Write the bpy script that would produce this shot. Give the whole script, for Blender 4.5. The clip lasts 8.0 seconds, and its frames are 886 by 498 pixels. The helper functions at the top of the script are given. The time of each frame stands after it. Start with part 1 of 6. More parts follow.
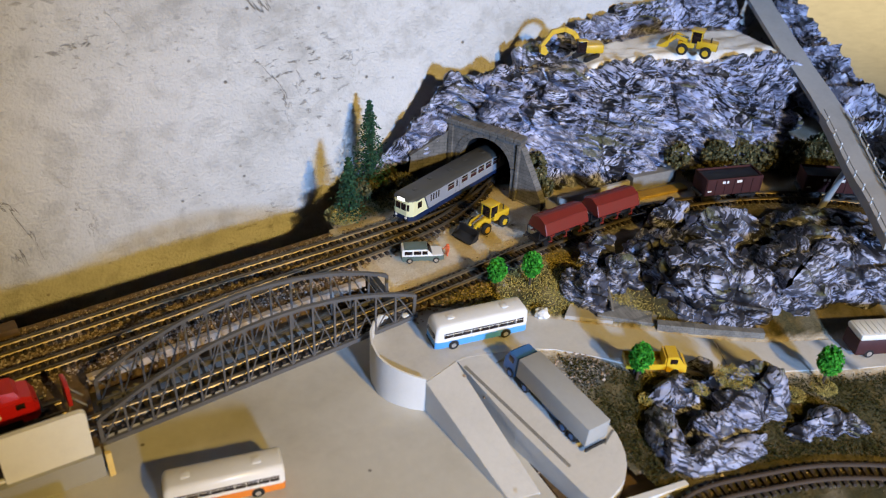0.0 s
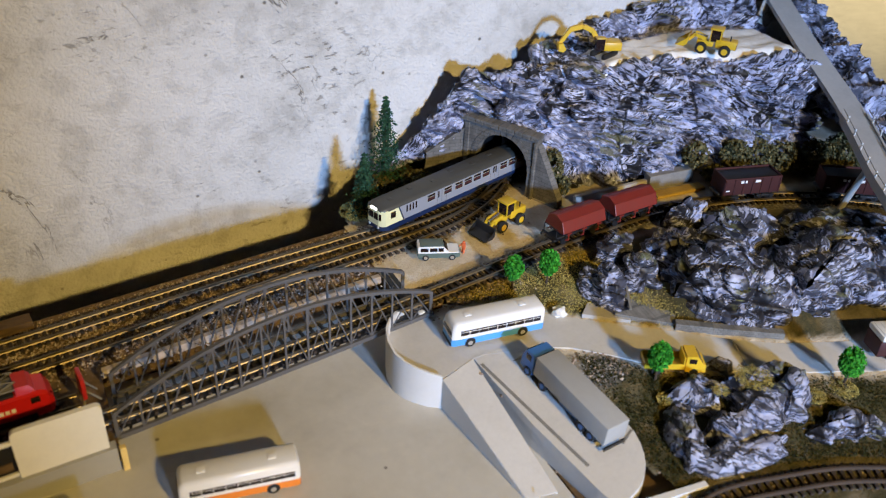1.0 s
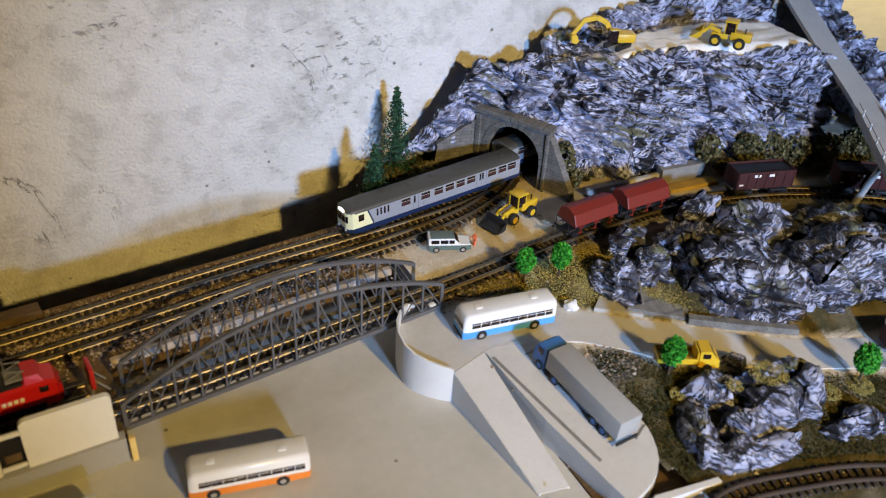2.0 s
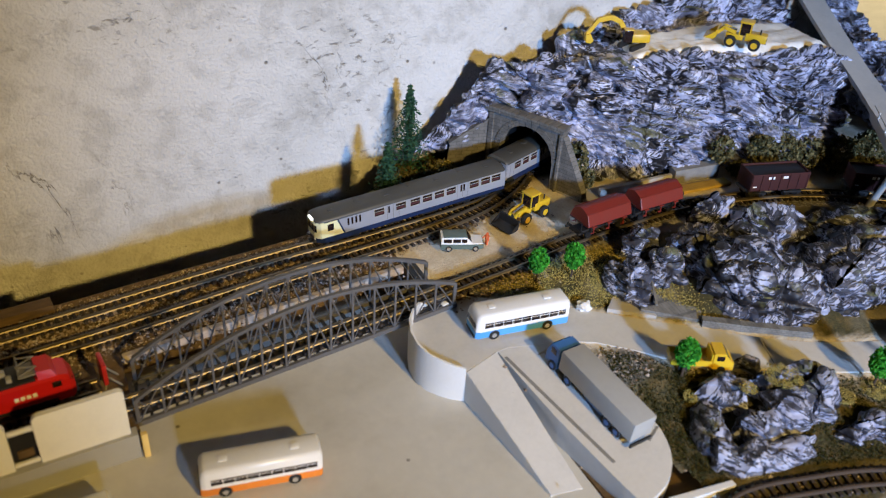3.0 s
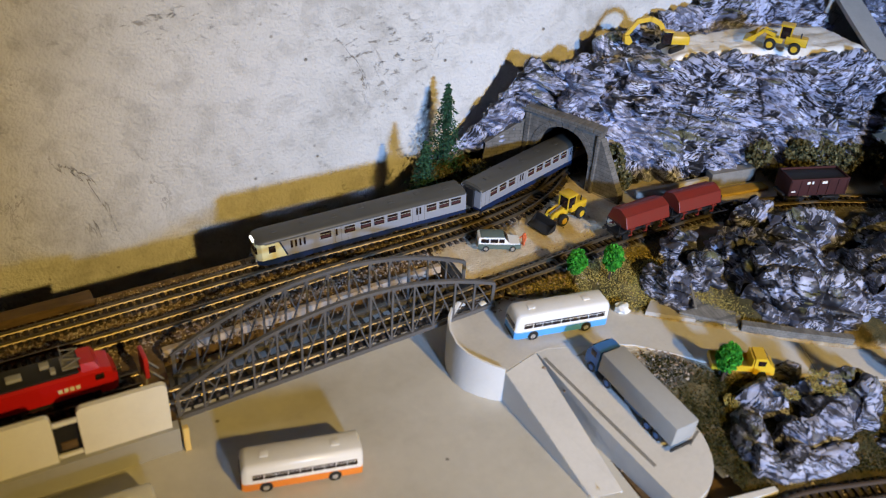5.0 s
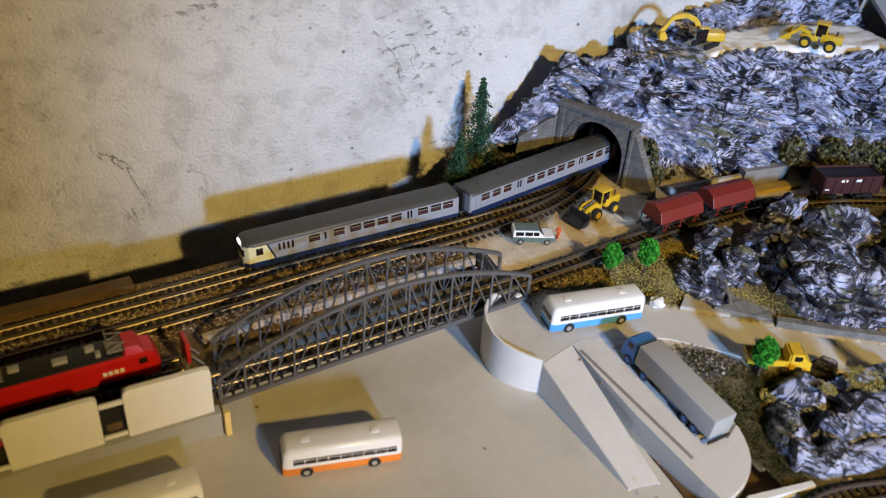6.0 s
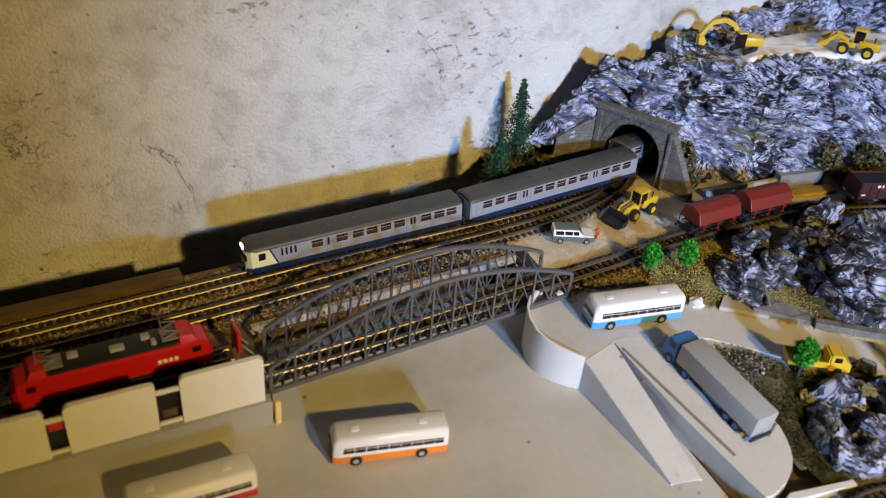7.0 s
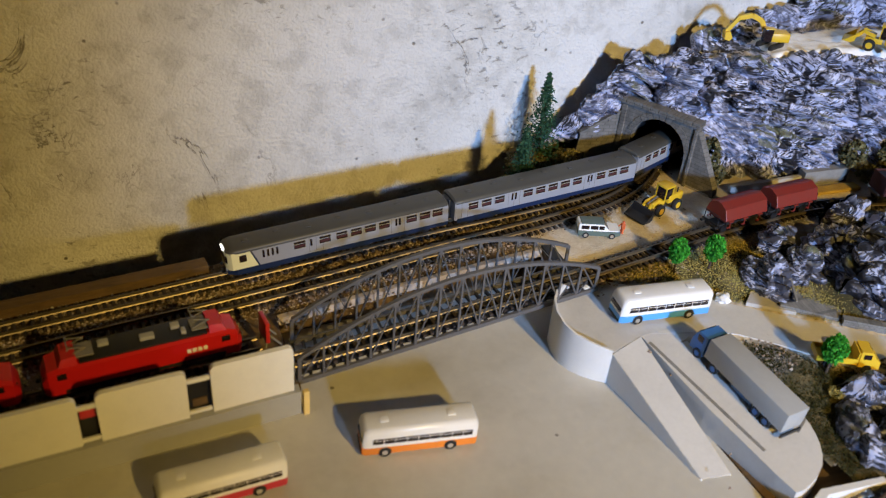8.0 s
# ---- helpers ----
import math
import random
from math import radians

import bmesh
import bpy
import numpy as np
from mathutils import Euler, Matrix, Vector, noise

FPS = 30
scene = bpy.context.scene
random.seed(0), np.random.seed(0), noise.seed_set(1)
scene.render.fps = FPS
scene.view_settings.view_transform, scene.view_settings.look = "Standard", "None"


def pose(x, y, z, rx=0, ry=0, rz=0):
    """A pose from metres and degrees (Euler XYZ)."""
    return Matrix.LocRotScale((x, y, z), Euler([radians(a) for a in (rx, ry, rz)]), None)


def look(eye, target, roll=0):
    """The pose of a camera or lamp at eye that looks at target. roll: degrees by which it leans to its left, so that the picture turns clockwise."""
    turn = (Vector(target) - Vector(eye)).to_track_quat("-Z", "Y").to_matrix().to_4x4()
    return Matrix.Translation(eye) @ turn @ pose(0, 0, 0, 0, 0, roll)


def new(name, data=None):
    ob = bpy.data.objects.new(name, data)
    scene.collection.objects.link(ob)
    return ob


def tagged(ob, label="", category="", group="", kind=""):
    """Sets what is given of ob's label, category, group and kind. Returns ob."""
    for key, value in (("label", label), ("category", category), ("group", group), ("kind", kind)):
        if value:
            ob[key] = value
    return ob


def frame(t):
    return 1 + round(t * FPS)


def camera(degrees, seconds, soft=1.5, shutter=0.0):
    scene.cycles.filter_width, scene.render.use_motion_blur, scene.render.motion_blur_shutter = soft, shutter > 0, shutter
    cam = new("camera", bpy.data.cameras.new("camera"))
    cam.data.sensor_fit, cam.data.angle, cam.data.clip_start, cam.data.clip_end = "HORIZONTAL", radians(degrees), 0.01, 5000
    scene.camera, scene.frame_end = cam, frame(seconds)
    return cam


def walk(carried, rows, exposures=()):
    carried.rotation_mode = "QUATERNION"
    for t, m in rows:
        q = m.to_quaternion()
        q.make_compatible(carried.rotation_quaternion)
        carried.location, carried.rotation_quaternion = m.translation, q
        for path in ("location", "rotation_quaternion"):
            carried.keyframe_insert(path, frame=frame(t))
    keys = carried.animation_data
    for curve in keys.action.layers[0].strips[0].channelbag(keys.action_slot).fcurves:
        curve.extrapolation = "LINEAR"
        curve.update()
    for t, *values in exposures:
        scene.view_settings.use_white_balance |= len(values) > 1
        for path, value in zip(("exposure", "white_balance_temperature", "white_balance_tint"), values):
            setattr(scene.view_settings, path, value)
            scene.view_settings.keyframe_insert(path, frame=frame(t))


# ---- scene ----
# ------------------------------------------------------------------ camera
cam = camera(53.8, 8.0, 1.2)
PATH = [
    (0, (-0.005, 0.016, 0.338), (0.815, 1.48, -0.75), 2.9),
    (0.5, (-0.004, 0.021, 0.333), (0.812, 1.486, -0.756), 3.0),
    (1, (-0.009, 0.02, 0.333), (0.797, 1.494, -0.752), 3.1),
    (1.5, (-0.01, 0.022, 0.331), (0.79, 1.495, -0.761), 3.2),
    (3, (-0.015, 0.028, 0.328), (0.77, 1.503, -0.771), 3.8),
    (3.5, (-0.016, 0.029, 0.327), (0.762, 1.506, -0.774), 3.7),
    (4, (-0.018, 0.031, 0.326), (0.751, 1.514, -0.774), 3.7),
    (4.5, (-0.022, 0.033, 0.327), (0.742, 1.519, -0.772), 3.9),
    (6, (-0.042, 0.035, 0.323), (0.686, 1.536, -0.779), 4.4),
    (6.5, (-0.052, 0.033, 0.324), (0.665, 1.542, -0.776), 4.5),
    (7, (-0.063, 0.034, 0.323), (0.643, 1.549, -0.774), 4.9),
    (7.5, (-0.069, 0.036, 0.322), (0.635, 1.552, -0.776), 5.2),
    (8, (-0.075, 0.038, 0.319), (0.621, 1.555, -0.784), 5.3),
]
cam.data.dof.use_dof, cam.data.dof.focus_distance, cam.data.dof.aperture_fstop = True, 0.58, 10.0
walk(cam, [(t, look(eye, target, roll)) for t, eye, target, roll in PATH], [(0, 0.0), (8, 0.0)])

# ------------------------------------------------------------------ light
CM = 0.01          # all plan numbers below are centimetres


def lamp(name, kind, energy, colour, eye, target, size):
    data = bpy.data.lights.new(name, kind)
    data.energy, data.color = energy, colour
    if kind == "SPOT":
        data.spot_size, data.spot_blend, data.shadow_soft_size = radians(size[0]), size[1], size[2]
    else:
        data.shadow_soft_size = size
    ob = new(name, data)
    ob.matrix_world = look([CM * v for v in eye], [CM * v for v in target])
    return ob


COOL = lamp("cool_lamp", "SPOT", 160.0, (0.345, 0.56, 1.0), (14, -114, 46), (39, 53, 6), (33, 1.0, 0.06))
WARM = lamp("warm_lamp", "SPOT", 63.0, (1.0, 0.67, 0.175), (35, -79, 72), (20, 48, 2), (39, 1.0, 0.03))
# Unseen spot, added to brighten the side table; its source is not known.
TABLE_FILL = lamp("room_lamp", "SPOT", 125.0, (1.0, 0.92, 0.78), (118, 92, 165), (116, 90, 0), (42, 1.0, 0.1))
world = bpy.data.worlds.new("room_dusk")
scene.world = world
world.use_nodes = True
world.node_tree.nodes["Background"].inputs[0].default_value = (0.75, 0.8, 1.0, 1)
world.node_tree.nodes["Background"].inputs[1].default_value = 0.003

# ------------------------------------------------------------------ materials


def nodes_of(name):
    m = bpy.data.materials.new(name)
    m.use_nodes = True
    t = m.node_tree
    return m, t, t.nodes["Principled BSDF"], t.nodes, t.links


def tex(t, kind, scale, coord, detail=4.0, distortion=0.0, rough=0.6):
    n = t.nodes.new(kind)
    n.inputs["Scale"].default_value = scale
    if kind == "ShaderNodeTexNoise":
        n.inputs["Detail"].default_value, n.inputs["Distortion"].default_value = detail, distortion
        n.inputs["Roughness"].default_value = rough
    t.links.new(coord, n.inputs["Vector"])
    return n.outputs["Fac"] if kind == "ShaderNodeTexNoise" else n.outputs["Distance"]


def coord_of(t, scale=(1, 1, 1), turn=(0, 0, 0)):
    c = t.nodes.new("ShaderNodeTexCoord")
    m = t.nodes.new("ShaderNodeMapping")
    m.inputs["Scale"].default_value = scale
    m.inputs["Rotation"].default_value = [radians(a) for a in turn]
    t.links.new(c.outputs["Object"], m.inputs["Vector"])
    return m.outputs["Vector"]


def ramp(t, fac, *stops):
    r = t.nodes.new("ShaderNodeValToRGB")
    e = r.color_ramp.elements
    while len(e) < len(stops):
        e.new(0.5)
    for i, (p, c) in enumerate(stops):
        e[i].position = p
        e[i].color = (*c, 1) if len(c) == 3 else c
    t.links.new(fac, r.inputs["Fac"])
    return r.outputs["Color"]


def grey(v):
    return (v, v, v)


def mix(t, fac, a, b, mode="MIX"):
    n = t.nodes.new("ShaderNodeMix")
    n.data_type, n.blend_type = "RGBA", mode
    if isinstance(fac, float):
        n.inputs[0].default_value = fac
    else:
        t.links.new(fac, n.inputs[0])
    for v, s in ((a, n.inputs[6]), (b, n.inputs[7])):
        if isinstance(v, tuple):
            s.default_value = (*v, 1)
        else:
            t.links.new(v, s)
    return n.outputs[2]


def bump(t, bsdf, fac, strength, distance):
    b = t.nodes.new("ShaderNodeBump")
    b.inputs["Strength"].default_value, b.inputs["Distance"].default_value = strength, distance
    t.links.new(fac, b.inputs["Height"])
    t.links.new(b.outputs["Normal"], bsdf.inputs["Normal"])
    return b


def paint(name, colour, rough=0.5, metal=0.0, vary=0.25, grain=900.0, relief=0.15, dirt=None, spread=0.0):
    """Painted or moulded surface with fine grain and soft blotches."""
    m, t, p, n, l = nodes_of(name)
    c = coord_of(t)
    fine = tex(t, "ShaderNodeTexNoise", grain, c, 3)
    wide = tex(t, "ShaderNodeTexNoise", grain / 9, c, 4)
    dark = tuple(v * (1 - vary) for v in colour)
    light = tuple(min(1, v * (1 + vary * 0.4)) for v in colour)
    col = ramp(t, wide, (0.3, dirt or dark), (0.52, colour), (0.75, light))
    col = mix(t, 0.35, col, ramp(t, fine, (0.3, dark), (0.7, light)))
    if spread:
        info = n.new("ShaderNodeObjectInfo")
        hue = n.new("ShaderNodeHueSaturation")
        k = n.new("ShaderNodeMapRange")
        k.inputs["To Min"].default_value, k.inputs["To Max"].default_value = 1 - spread, 1 + spread
        l.new(info.outputs["Random"], k.inputs["Value"])
        l.new(k.outputs["Result"], hue.inputs["Value"])
        l.new(col, hue.inputs["Color"])
        col = hue.outputs["Color"]
    l.new(col, p.inputs["Base Color"])
    p.inputs["Roughness"].default_value, p.inputs["Metallic"].default_value = rough, metal
    if relief:
        bump(t, p, fine, relief, 0.0004)
    return m


def plaster():
    m, t, p, n, l = nodes_of("old_plaster")
    c = coord_of(t)
    a = tex(t, "ShaderNodeTexNoise", 9, c, 6, 0.6)
    b = tex(t, "ShaderNodeTexNoise", 60, c, 5, 0.3)
    d = tex(t, "ShaderNodeTexNoise", 420, c, 4)
    col = ramp(t, a, (0.3, (0.40, 0.39, 0.365)), (0.46, (0.60, 0.595, 0.575)), (0.62, (0.68, 0.675, 0.66)), (0.8, (0.56, 0.55, 0.52)))
    col = mix(t, 0.35, col, ramp(t, b, (0.36, (0.36, 0.34, 0.30)), (0.5, (0.64, 0.625, 0.59)), (0.75, (0.70, 0.69, 0.66))))
    pits = tex(t, "ShaderNodeTexVoronoi", 75, c)
    pit = ramp(t, pits, (0.05, grey(1)), (0.11, grey(0)))
    gate = ramp(t, tex(t, "ShaderNodeTexNoise", 30, c, 2), (0.52, grey(0)), (0.62, grey(1)))
    both = mix(t, 1.0, pit, gate, "MULTIPLY")
    col = mix(t, both, col, (0.2, 0.18, 0.15))
    # hairline cracks
    vein = ramp(t, tex(t, "ShaderNodeTexNoise", 14, coord_of(t, (1, 1, 0.55), (0, 28, 0)), 7, 1.2, 0.62), (0.492, grey(0)), (0.5, grey(1)), (0.508, grey(0)))
    vgate = ramp(t, tex(t, "ShaderNodeTexNoise", 11, coord_of(t, (1.3, 1, 0.9)), 2), (0.55, grey(0)), (0.66, grey(1)))
    crack = mix(t, 1.0, vein, vgate, "MULTIPLY")
    col = mix(t, crack, col, (0.22, 0.2, 0.17))
    # grey grime in patches of short dark scratches
    grime = ramp(t, tex(t, "ShaderNodeTexNoise", 210, coord_of(t, (0.55, 1, 1), (0, 24, 0)), 4, 0.4, 0.6), (0.33, grey(1)), (0.42, grey(0)))
    where = ramp(t, tex(t, "ShaderNodeTexNoise", 7.5, coord_of(t, (1, 1, 1.3)), 3), (0.47, grey(0.05)), (0.66, grey(0.9)))
    worn = mix(t, 1.0, grime, where, "MULTIPLY")
    col = mix(t, worn, col, (0.16, 0.145, 0.12))
    l.new(col, p.inputs["Base Color"])
    p.inputs["Roughness"].default_value = 0.9
    h = mix(t, 0.5, ramp(t, b, (0.2, grey(0)), (0.8, grey(1))), ramp(t, d, (0.2, grey(0)), (0.8, grey(1))))
    h = mix(t, both, h, (0.0, 0.0, 0.0))
    h = mix(t, worn, h, (0.15, 0.15, 0.15))
    h = mix(t, crack, h, (0.1, 0.1, 0.1))
    bump(t, p, h, 0.75, 0.003)
    return m


def rock(name, wash, pale, block=26.0, moss_from=0.56, plain=0.55):
    """Plaster rock in blocks, each with its own run of black-washed strata; wash: how much black."""
    m, t, p, n, l = nodes_of(name)
    base = coord_of(t)

    def math_node(op, a, b):
        k = n.new("ShaderNodeMath")
        k.operation = op
        for v, s_ in ((a, k.inputs[0]), (b, k.inputs[1])):
            if isinstance(v, float):
                s_.default_value = v
            else:
                l.new(v, s_)
        return k.outputs[0]

    def bent(scale, amount, source):
        w = n.new("ShaderNodeTexNoise")
        w.inputs["Scale"].default_value, w.inputs["Detail"].default_value = scale, 3
        l.new(base, w.inputs["Vector"])
        add = n.new("ShaderNodeVectorMath")
        add.operation = "MULTIPLY_ADD"
        add.inputs[1].default_value = (amount, amount, amount)
        l.new(w.outputs["Color"], add.inputs[0])
        l.new(source, add.inputs[2])
        return add.outputs[0]

    blocks = bent(38, 0.022, base)
    cell = n.new("ShaderNodeTexVoronoi")
    cell.inputs["Scale"].default_value = block
    l.new(blocks, cell.inputs["Vector"])
    rim = n.new("ShaderNodeTexVoronoi")
    rim.feature = "DISTANCE_TO_EDGE"
    rim.inputs["Scale"].default_value = block
    l.new(blocks, rim.inputs["Vector"])
    pick = n.new("ShaderNodeSeparateColor")
    l.new(cell.outputs["Color"], pick.inputs[0])

    def strata(swing, lean, stretch, scale, detail):
        """Long thin streaks, turned block by block."""
        turn = n.new("ShaderNodeVectorRotate")
        turn.rotation_type = "AXIS_ANGLE"
        turn.inputs["Axis"].default_value = (0.15, 1.0, 0.2)
        l.new(bent(50, 0.0045, base), turn.inputs["Vector"])
        l.new(math_node("ADD", math_node("MULTIPLY", pick.outputs[0], swing), lean), turn.inputs["Angle"])
        mp = n.new("ShaderNodeMapping")
        mp.inputs["Scale"].default_value = stretch
        l.new(turn.outputs[0], mp.inputs["Vector"])
        return tex(t, "ShaderNodeTexNoise", scale, mp.outputs[0], detail, 0.25, 0.52)

    s1 = strata(1.9, -0.7, (0.17, 0.34, 1.3), 210, 3)
    s2 = strata(1.9, -0.7, (0.2, 0.4, 1.4), 420, 2)
    shade = math_node("MULTIPLY", math_node("SUBTRACT", tex(t, "ShaderNodeTexNoise", 60, base, 4), 0.5), 0.42)
    own = math_node("MULTIPLY", math_node("SUBTRACT", pick.outputs[1], 0.5), 0.08)
    level = math_node("ADD", math_node("ADD", s1, shade), own)
    ink = ramp(t, level, (0.365 + wash, grey(0)), (0.395 + wash, grey(1)), (0.484, grey(1)), (0.493, grey(0.04)), (0.512 + wash * 0.4, grey(0.04)), (0.521 + wash * 0.4, grey(1)))
    fine = ramp(t, math_node("ADD", s2, math_node("MULTIPLY", shade, 0.5)), (0.40 + wash, grey(0.1)), (0.425 + wash, grey(1)))
    ink = mix(t, 1.0, ink, fine, "MULTIPLY")
    # smoother faces between the streaked ones
    calm = ramp(t, math_node("ADD", tex(t, "ShaderNodeTexNoise", 44, blocks, 3), math_node("MULTIPLY", pick.outputs[2], 0.14)), (0.54, grey(0)), (0.62, grey(plain)))
    ink = mix(t, calm, ink, (1.0, 1.0, 1.0))
    gap = ramp(t, math_node("ADD", rim.outputs["Distance"], math_node("MULTIPLY", tex(t, "ShaderNodeTexNoise", 60, base, 3), 0.22)), (0.095 + wash * 0.5, grey(0)), (0.125 + wash * 0.5, grey(1)))
    ink = mix(t, 1.0, ink, gap, "MULTIPLY")
    tone = ramp(t, tex(t, "ShaderNodeTexNoise", 120, base, 5), *[(k, tuple(pale * v for v in c)) for k, c in ((0.3, (0.25, 0.265, 0.37)), (0.45, (0.46, 0.485, 0.67)), (0.62, (0.70, 0.73, 0.92)))])
    col = mix(t, ink, (0.010, 0.010, 0.014), tone)
    geo = n.new("ShaderNodeNewGeometry")
    sep = n.new("ShaderNodeSeparateXYZ")
    l.new(geo.outputs["Normal"], sep.inputs[0])
    flat = ramp(t, sep.outputs["Z"], (0.5, grey(0)), (0.78, grey(1)))
    moss = ramp(t, tex(t, "ShaderNodeTexNoise", 27, base, 4), (moss_from, grey(0)), (moss_from + 0.07, grey(0.85)))
    mcol = ramp(t, tex(t, "ShaderNodeTexNoise", 600, base, 3), (0.3, (0.05, 0.058, 0.03)), (0.55, (0.16, 0.17, 0.08)), (0.75, (0.36, 0.35, 0.15)))
    col = mix(t, mix(t, 1.0, flat, moss, "MULTIPLY"), col, mcol)
    l.new(col, p.inputs["Base Color"])
    p.inputs["Roughness"].default_value = 0.55
    bump(t, p, ink, 0.9, 0.0022)
    return m


def ground_cover():
    m, t, p, n, l = nodes_of("ground_cover")
    c = coord_of(t)

    def attr(name):
        a = n.new("ShaderNodeAttribute")
        a.attribute_name = name
        return a.outputs["Fac"]

    fine = tex(t, "ShaderNodeTexNoise", 750, c, 3)
    mid = tex(t, "ShaderNodeTexNoise", 110, c, 4)
    dirt = mix(t, 0.5, ramp(t, fine, (0.3, (0.60, 0.50, 0.35)), (0.7, (0.80, 0.73, 0.60))), ramp(t, mid, (0.3, (0.50, 0.38, 0.22)), (0.7, (0.78, 0.72, 0.61))))
    turf = mix(t, 0.55, ramp(t, fine, (0.3, (0.022, 0.022, 0.007)), (0.7, (0.10, 0.085, 0.026))), ramp(t, mid, (0.35, (0.028, 0.028, 0.008)), (0.5, (0.055, 0.046, 0.014)), (0.7, (0.17, 0.11, 0.03))))
    grav = ramp(t, tex(t, "ShaderNodeTexVoronoi", 520, c), (0.1, (0.36, 0.34, 0.31)), (0.6, (0.1, 0.095, 0.09)))
    col = mix(t, attr("turf"), dirt, turf)
    col = mix(t, attr("gravel"), col, grav)
    l.new(col, p.inputs["Base Color"])
    p.inputs["Roughness"].default_value = 0.95
    bump(t, p, fine, 0.8, 0.0012)
    return m


def ballast_mat():
    m, t, p, n, l = nodes_of("ballast_grit")
    g = n.new("ShaderNodeNewGeometry")
    col = ramp(t, g.outputs["Random Per Island"], (0.0, (0.10, 0.065, 0.04)), (0.4, (0.25, 0.18, 0.12)), (0.7, (0.36, 0.27, 0.2)), (1.0, (0.5, 0.45, 0.4)))
    l.new(col, p.inputs["Base Color"])
    p.inputs["Roughness"].default_value = 0.9
    return m


def leaf_mat(name, dark, light, rough=0.75):
    m, t, p, n, l = nodes_of(name)
    g = n.new("ShaderNodeNewGeometry")
    col = ramp(t, g.outputs["Random Per Island"], (0.0, dark), (0.7, light), (1.0, tuple(v * 1.3 for v in light)))
    l.new(col, p.inputs["Base Color"])
    p.inputs["Roughness"].default_value = rough
    p.inputs["Specular IOR Level"].default_value = 0.15
    return m


def wood(name, dark, light, along=(0.12, 1, 1)):
    m, t, p, n, l = nodes_of(name)
    c = coord_of(t, along)
    a = tex(t, "ShaderNodeTexNoise", 420, c, 5, 0.8)
    b = tex(t, "ShaderNodeTexNoise", 60, coord_of(t), 3)
    col = mix(t, 0.4, ramp(t, a, (0.3, dark), (0.7, light)), ramp(t, b, (0.3, dark), (0.7, light)))
    l.new(col, p.inputs["Base Color"])
    p.inputs["Roughness"].default_value = 0.75
    bump(t, p, a, 0.4, 0.0006)
    return m


def courses(name, size, a, b, joint):
    """Fine moulded masonry courses."""
    m, t, p, n, l = nodes_of(name)
    k = n.new("ShaderNodeTexBrick")
    k.inputs["Scale"].default_value = 1.0
    k.inputs["Brick Width"].default_value, k.inputs["Row Height"].default_value = size
    k.inputs["Mortar Size"].default_value = size[1] * 0.08
    k.inputs["Color1"].default_value, k.inputs["Color2"].default_value, k.inputs["Mortar"].default_value = (*a, 1), (*b, 1), (*joint, 1)
    l.new(coord_of(t, (1, 1, 1), (90, 0, 0)), k.inputs["Vector"])
    w = tex(t, "ShaderNodeTexNoise", 160, coord_of(t), 4)
    col = mix(t, 0.5, k.outputs["Color"], ramp(t, w, (0.3, tuple(v * 0.4 for v in a)), (0.7, tuple(v * 1.25 for v in a))))
    l.new(col, p.inputs["Base Color"])
    p.inputs["Roughness"].default_value = 0.85
    bump(t, p, k.outputs["Fac"], -0.5, 0.0008)
    return m


def scuffed(m):
    """Pale chalky smudges and small dark specks over a painted board."""
    t = m.node_tree
    p, l = t.nodes["Principled BSDF"], t.links
    old = p.inputs["Base Color"].links[0].from_socket
    c = coord_of(t)
    smear = ramp(t, tex(t, "ShaderNodeTexNoise", 32, c, 6, 0.8, 0.7), (0.6, grey(0)), (0.72, grey(0.55)))
    col = mix(t, smear, old, (0.64, 0.61, 0.55))
    speck = ramp(t, tex(t, "ShaderNodeTexVoronoi", 42, c), (0.035, grey(1)), (0.06, grey(0)))
    few = ramp(t, tex(t, "ShaderNodeTexNoise", 21, c, 1), (0.56, grey(0)), (0.6, grey(0.8)))
    col = mix(t, mix(t, 1.0, speck, few, "MULTIPLY"), col, (0.1, 0.085, 0.06))
    l.new(col, p.inputs["Base Color"])
    return m


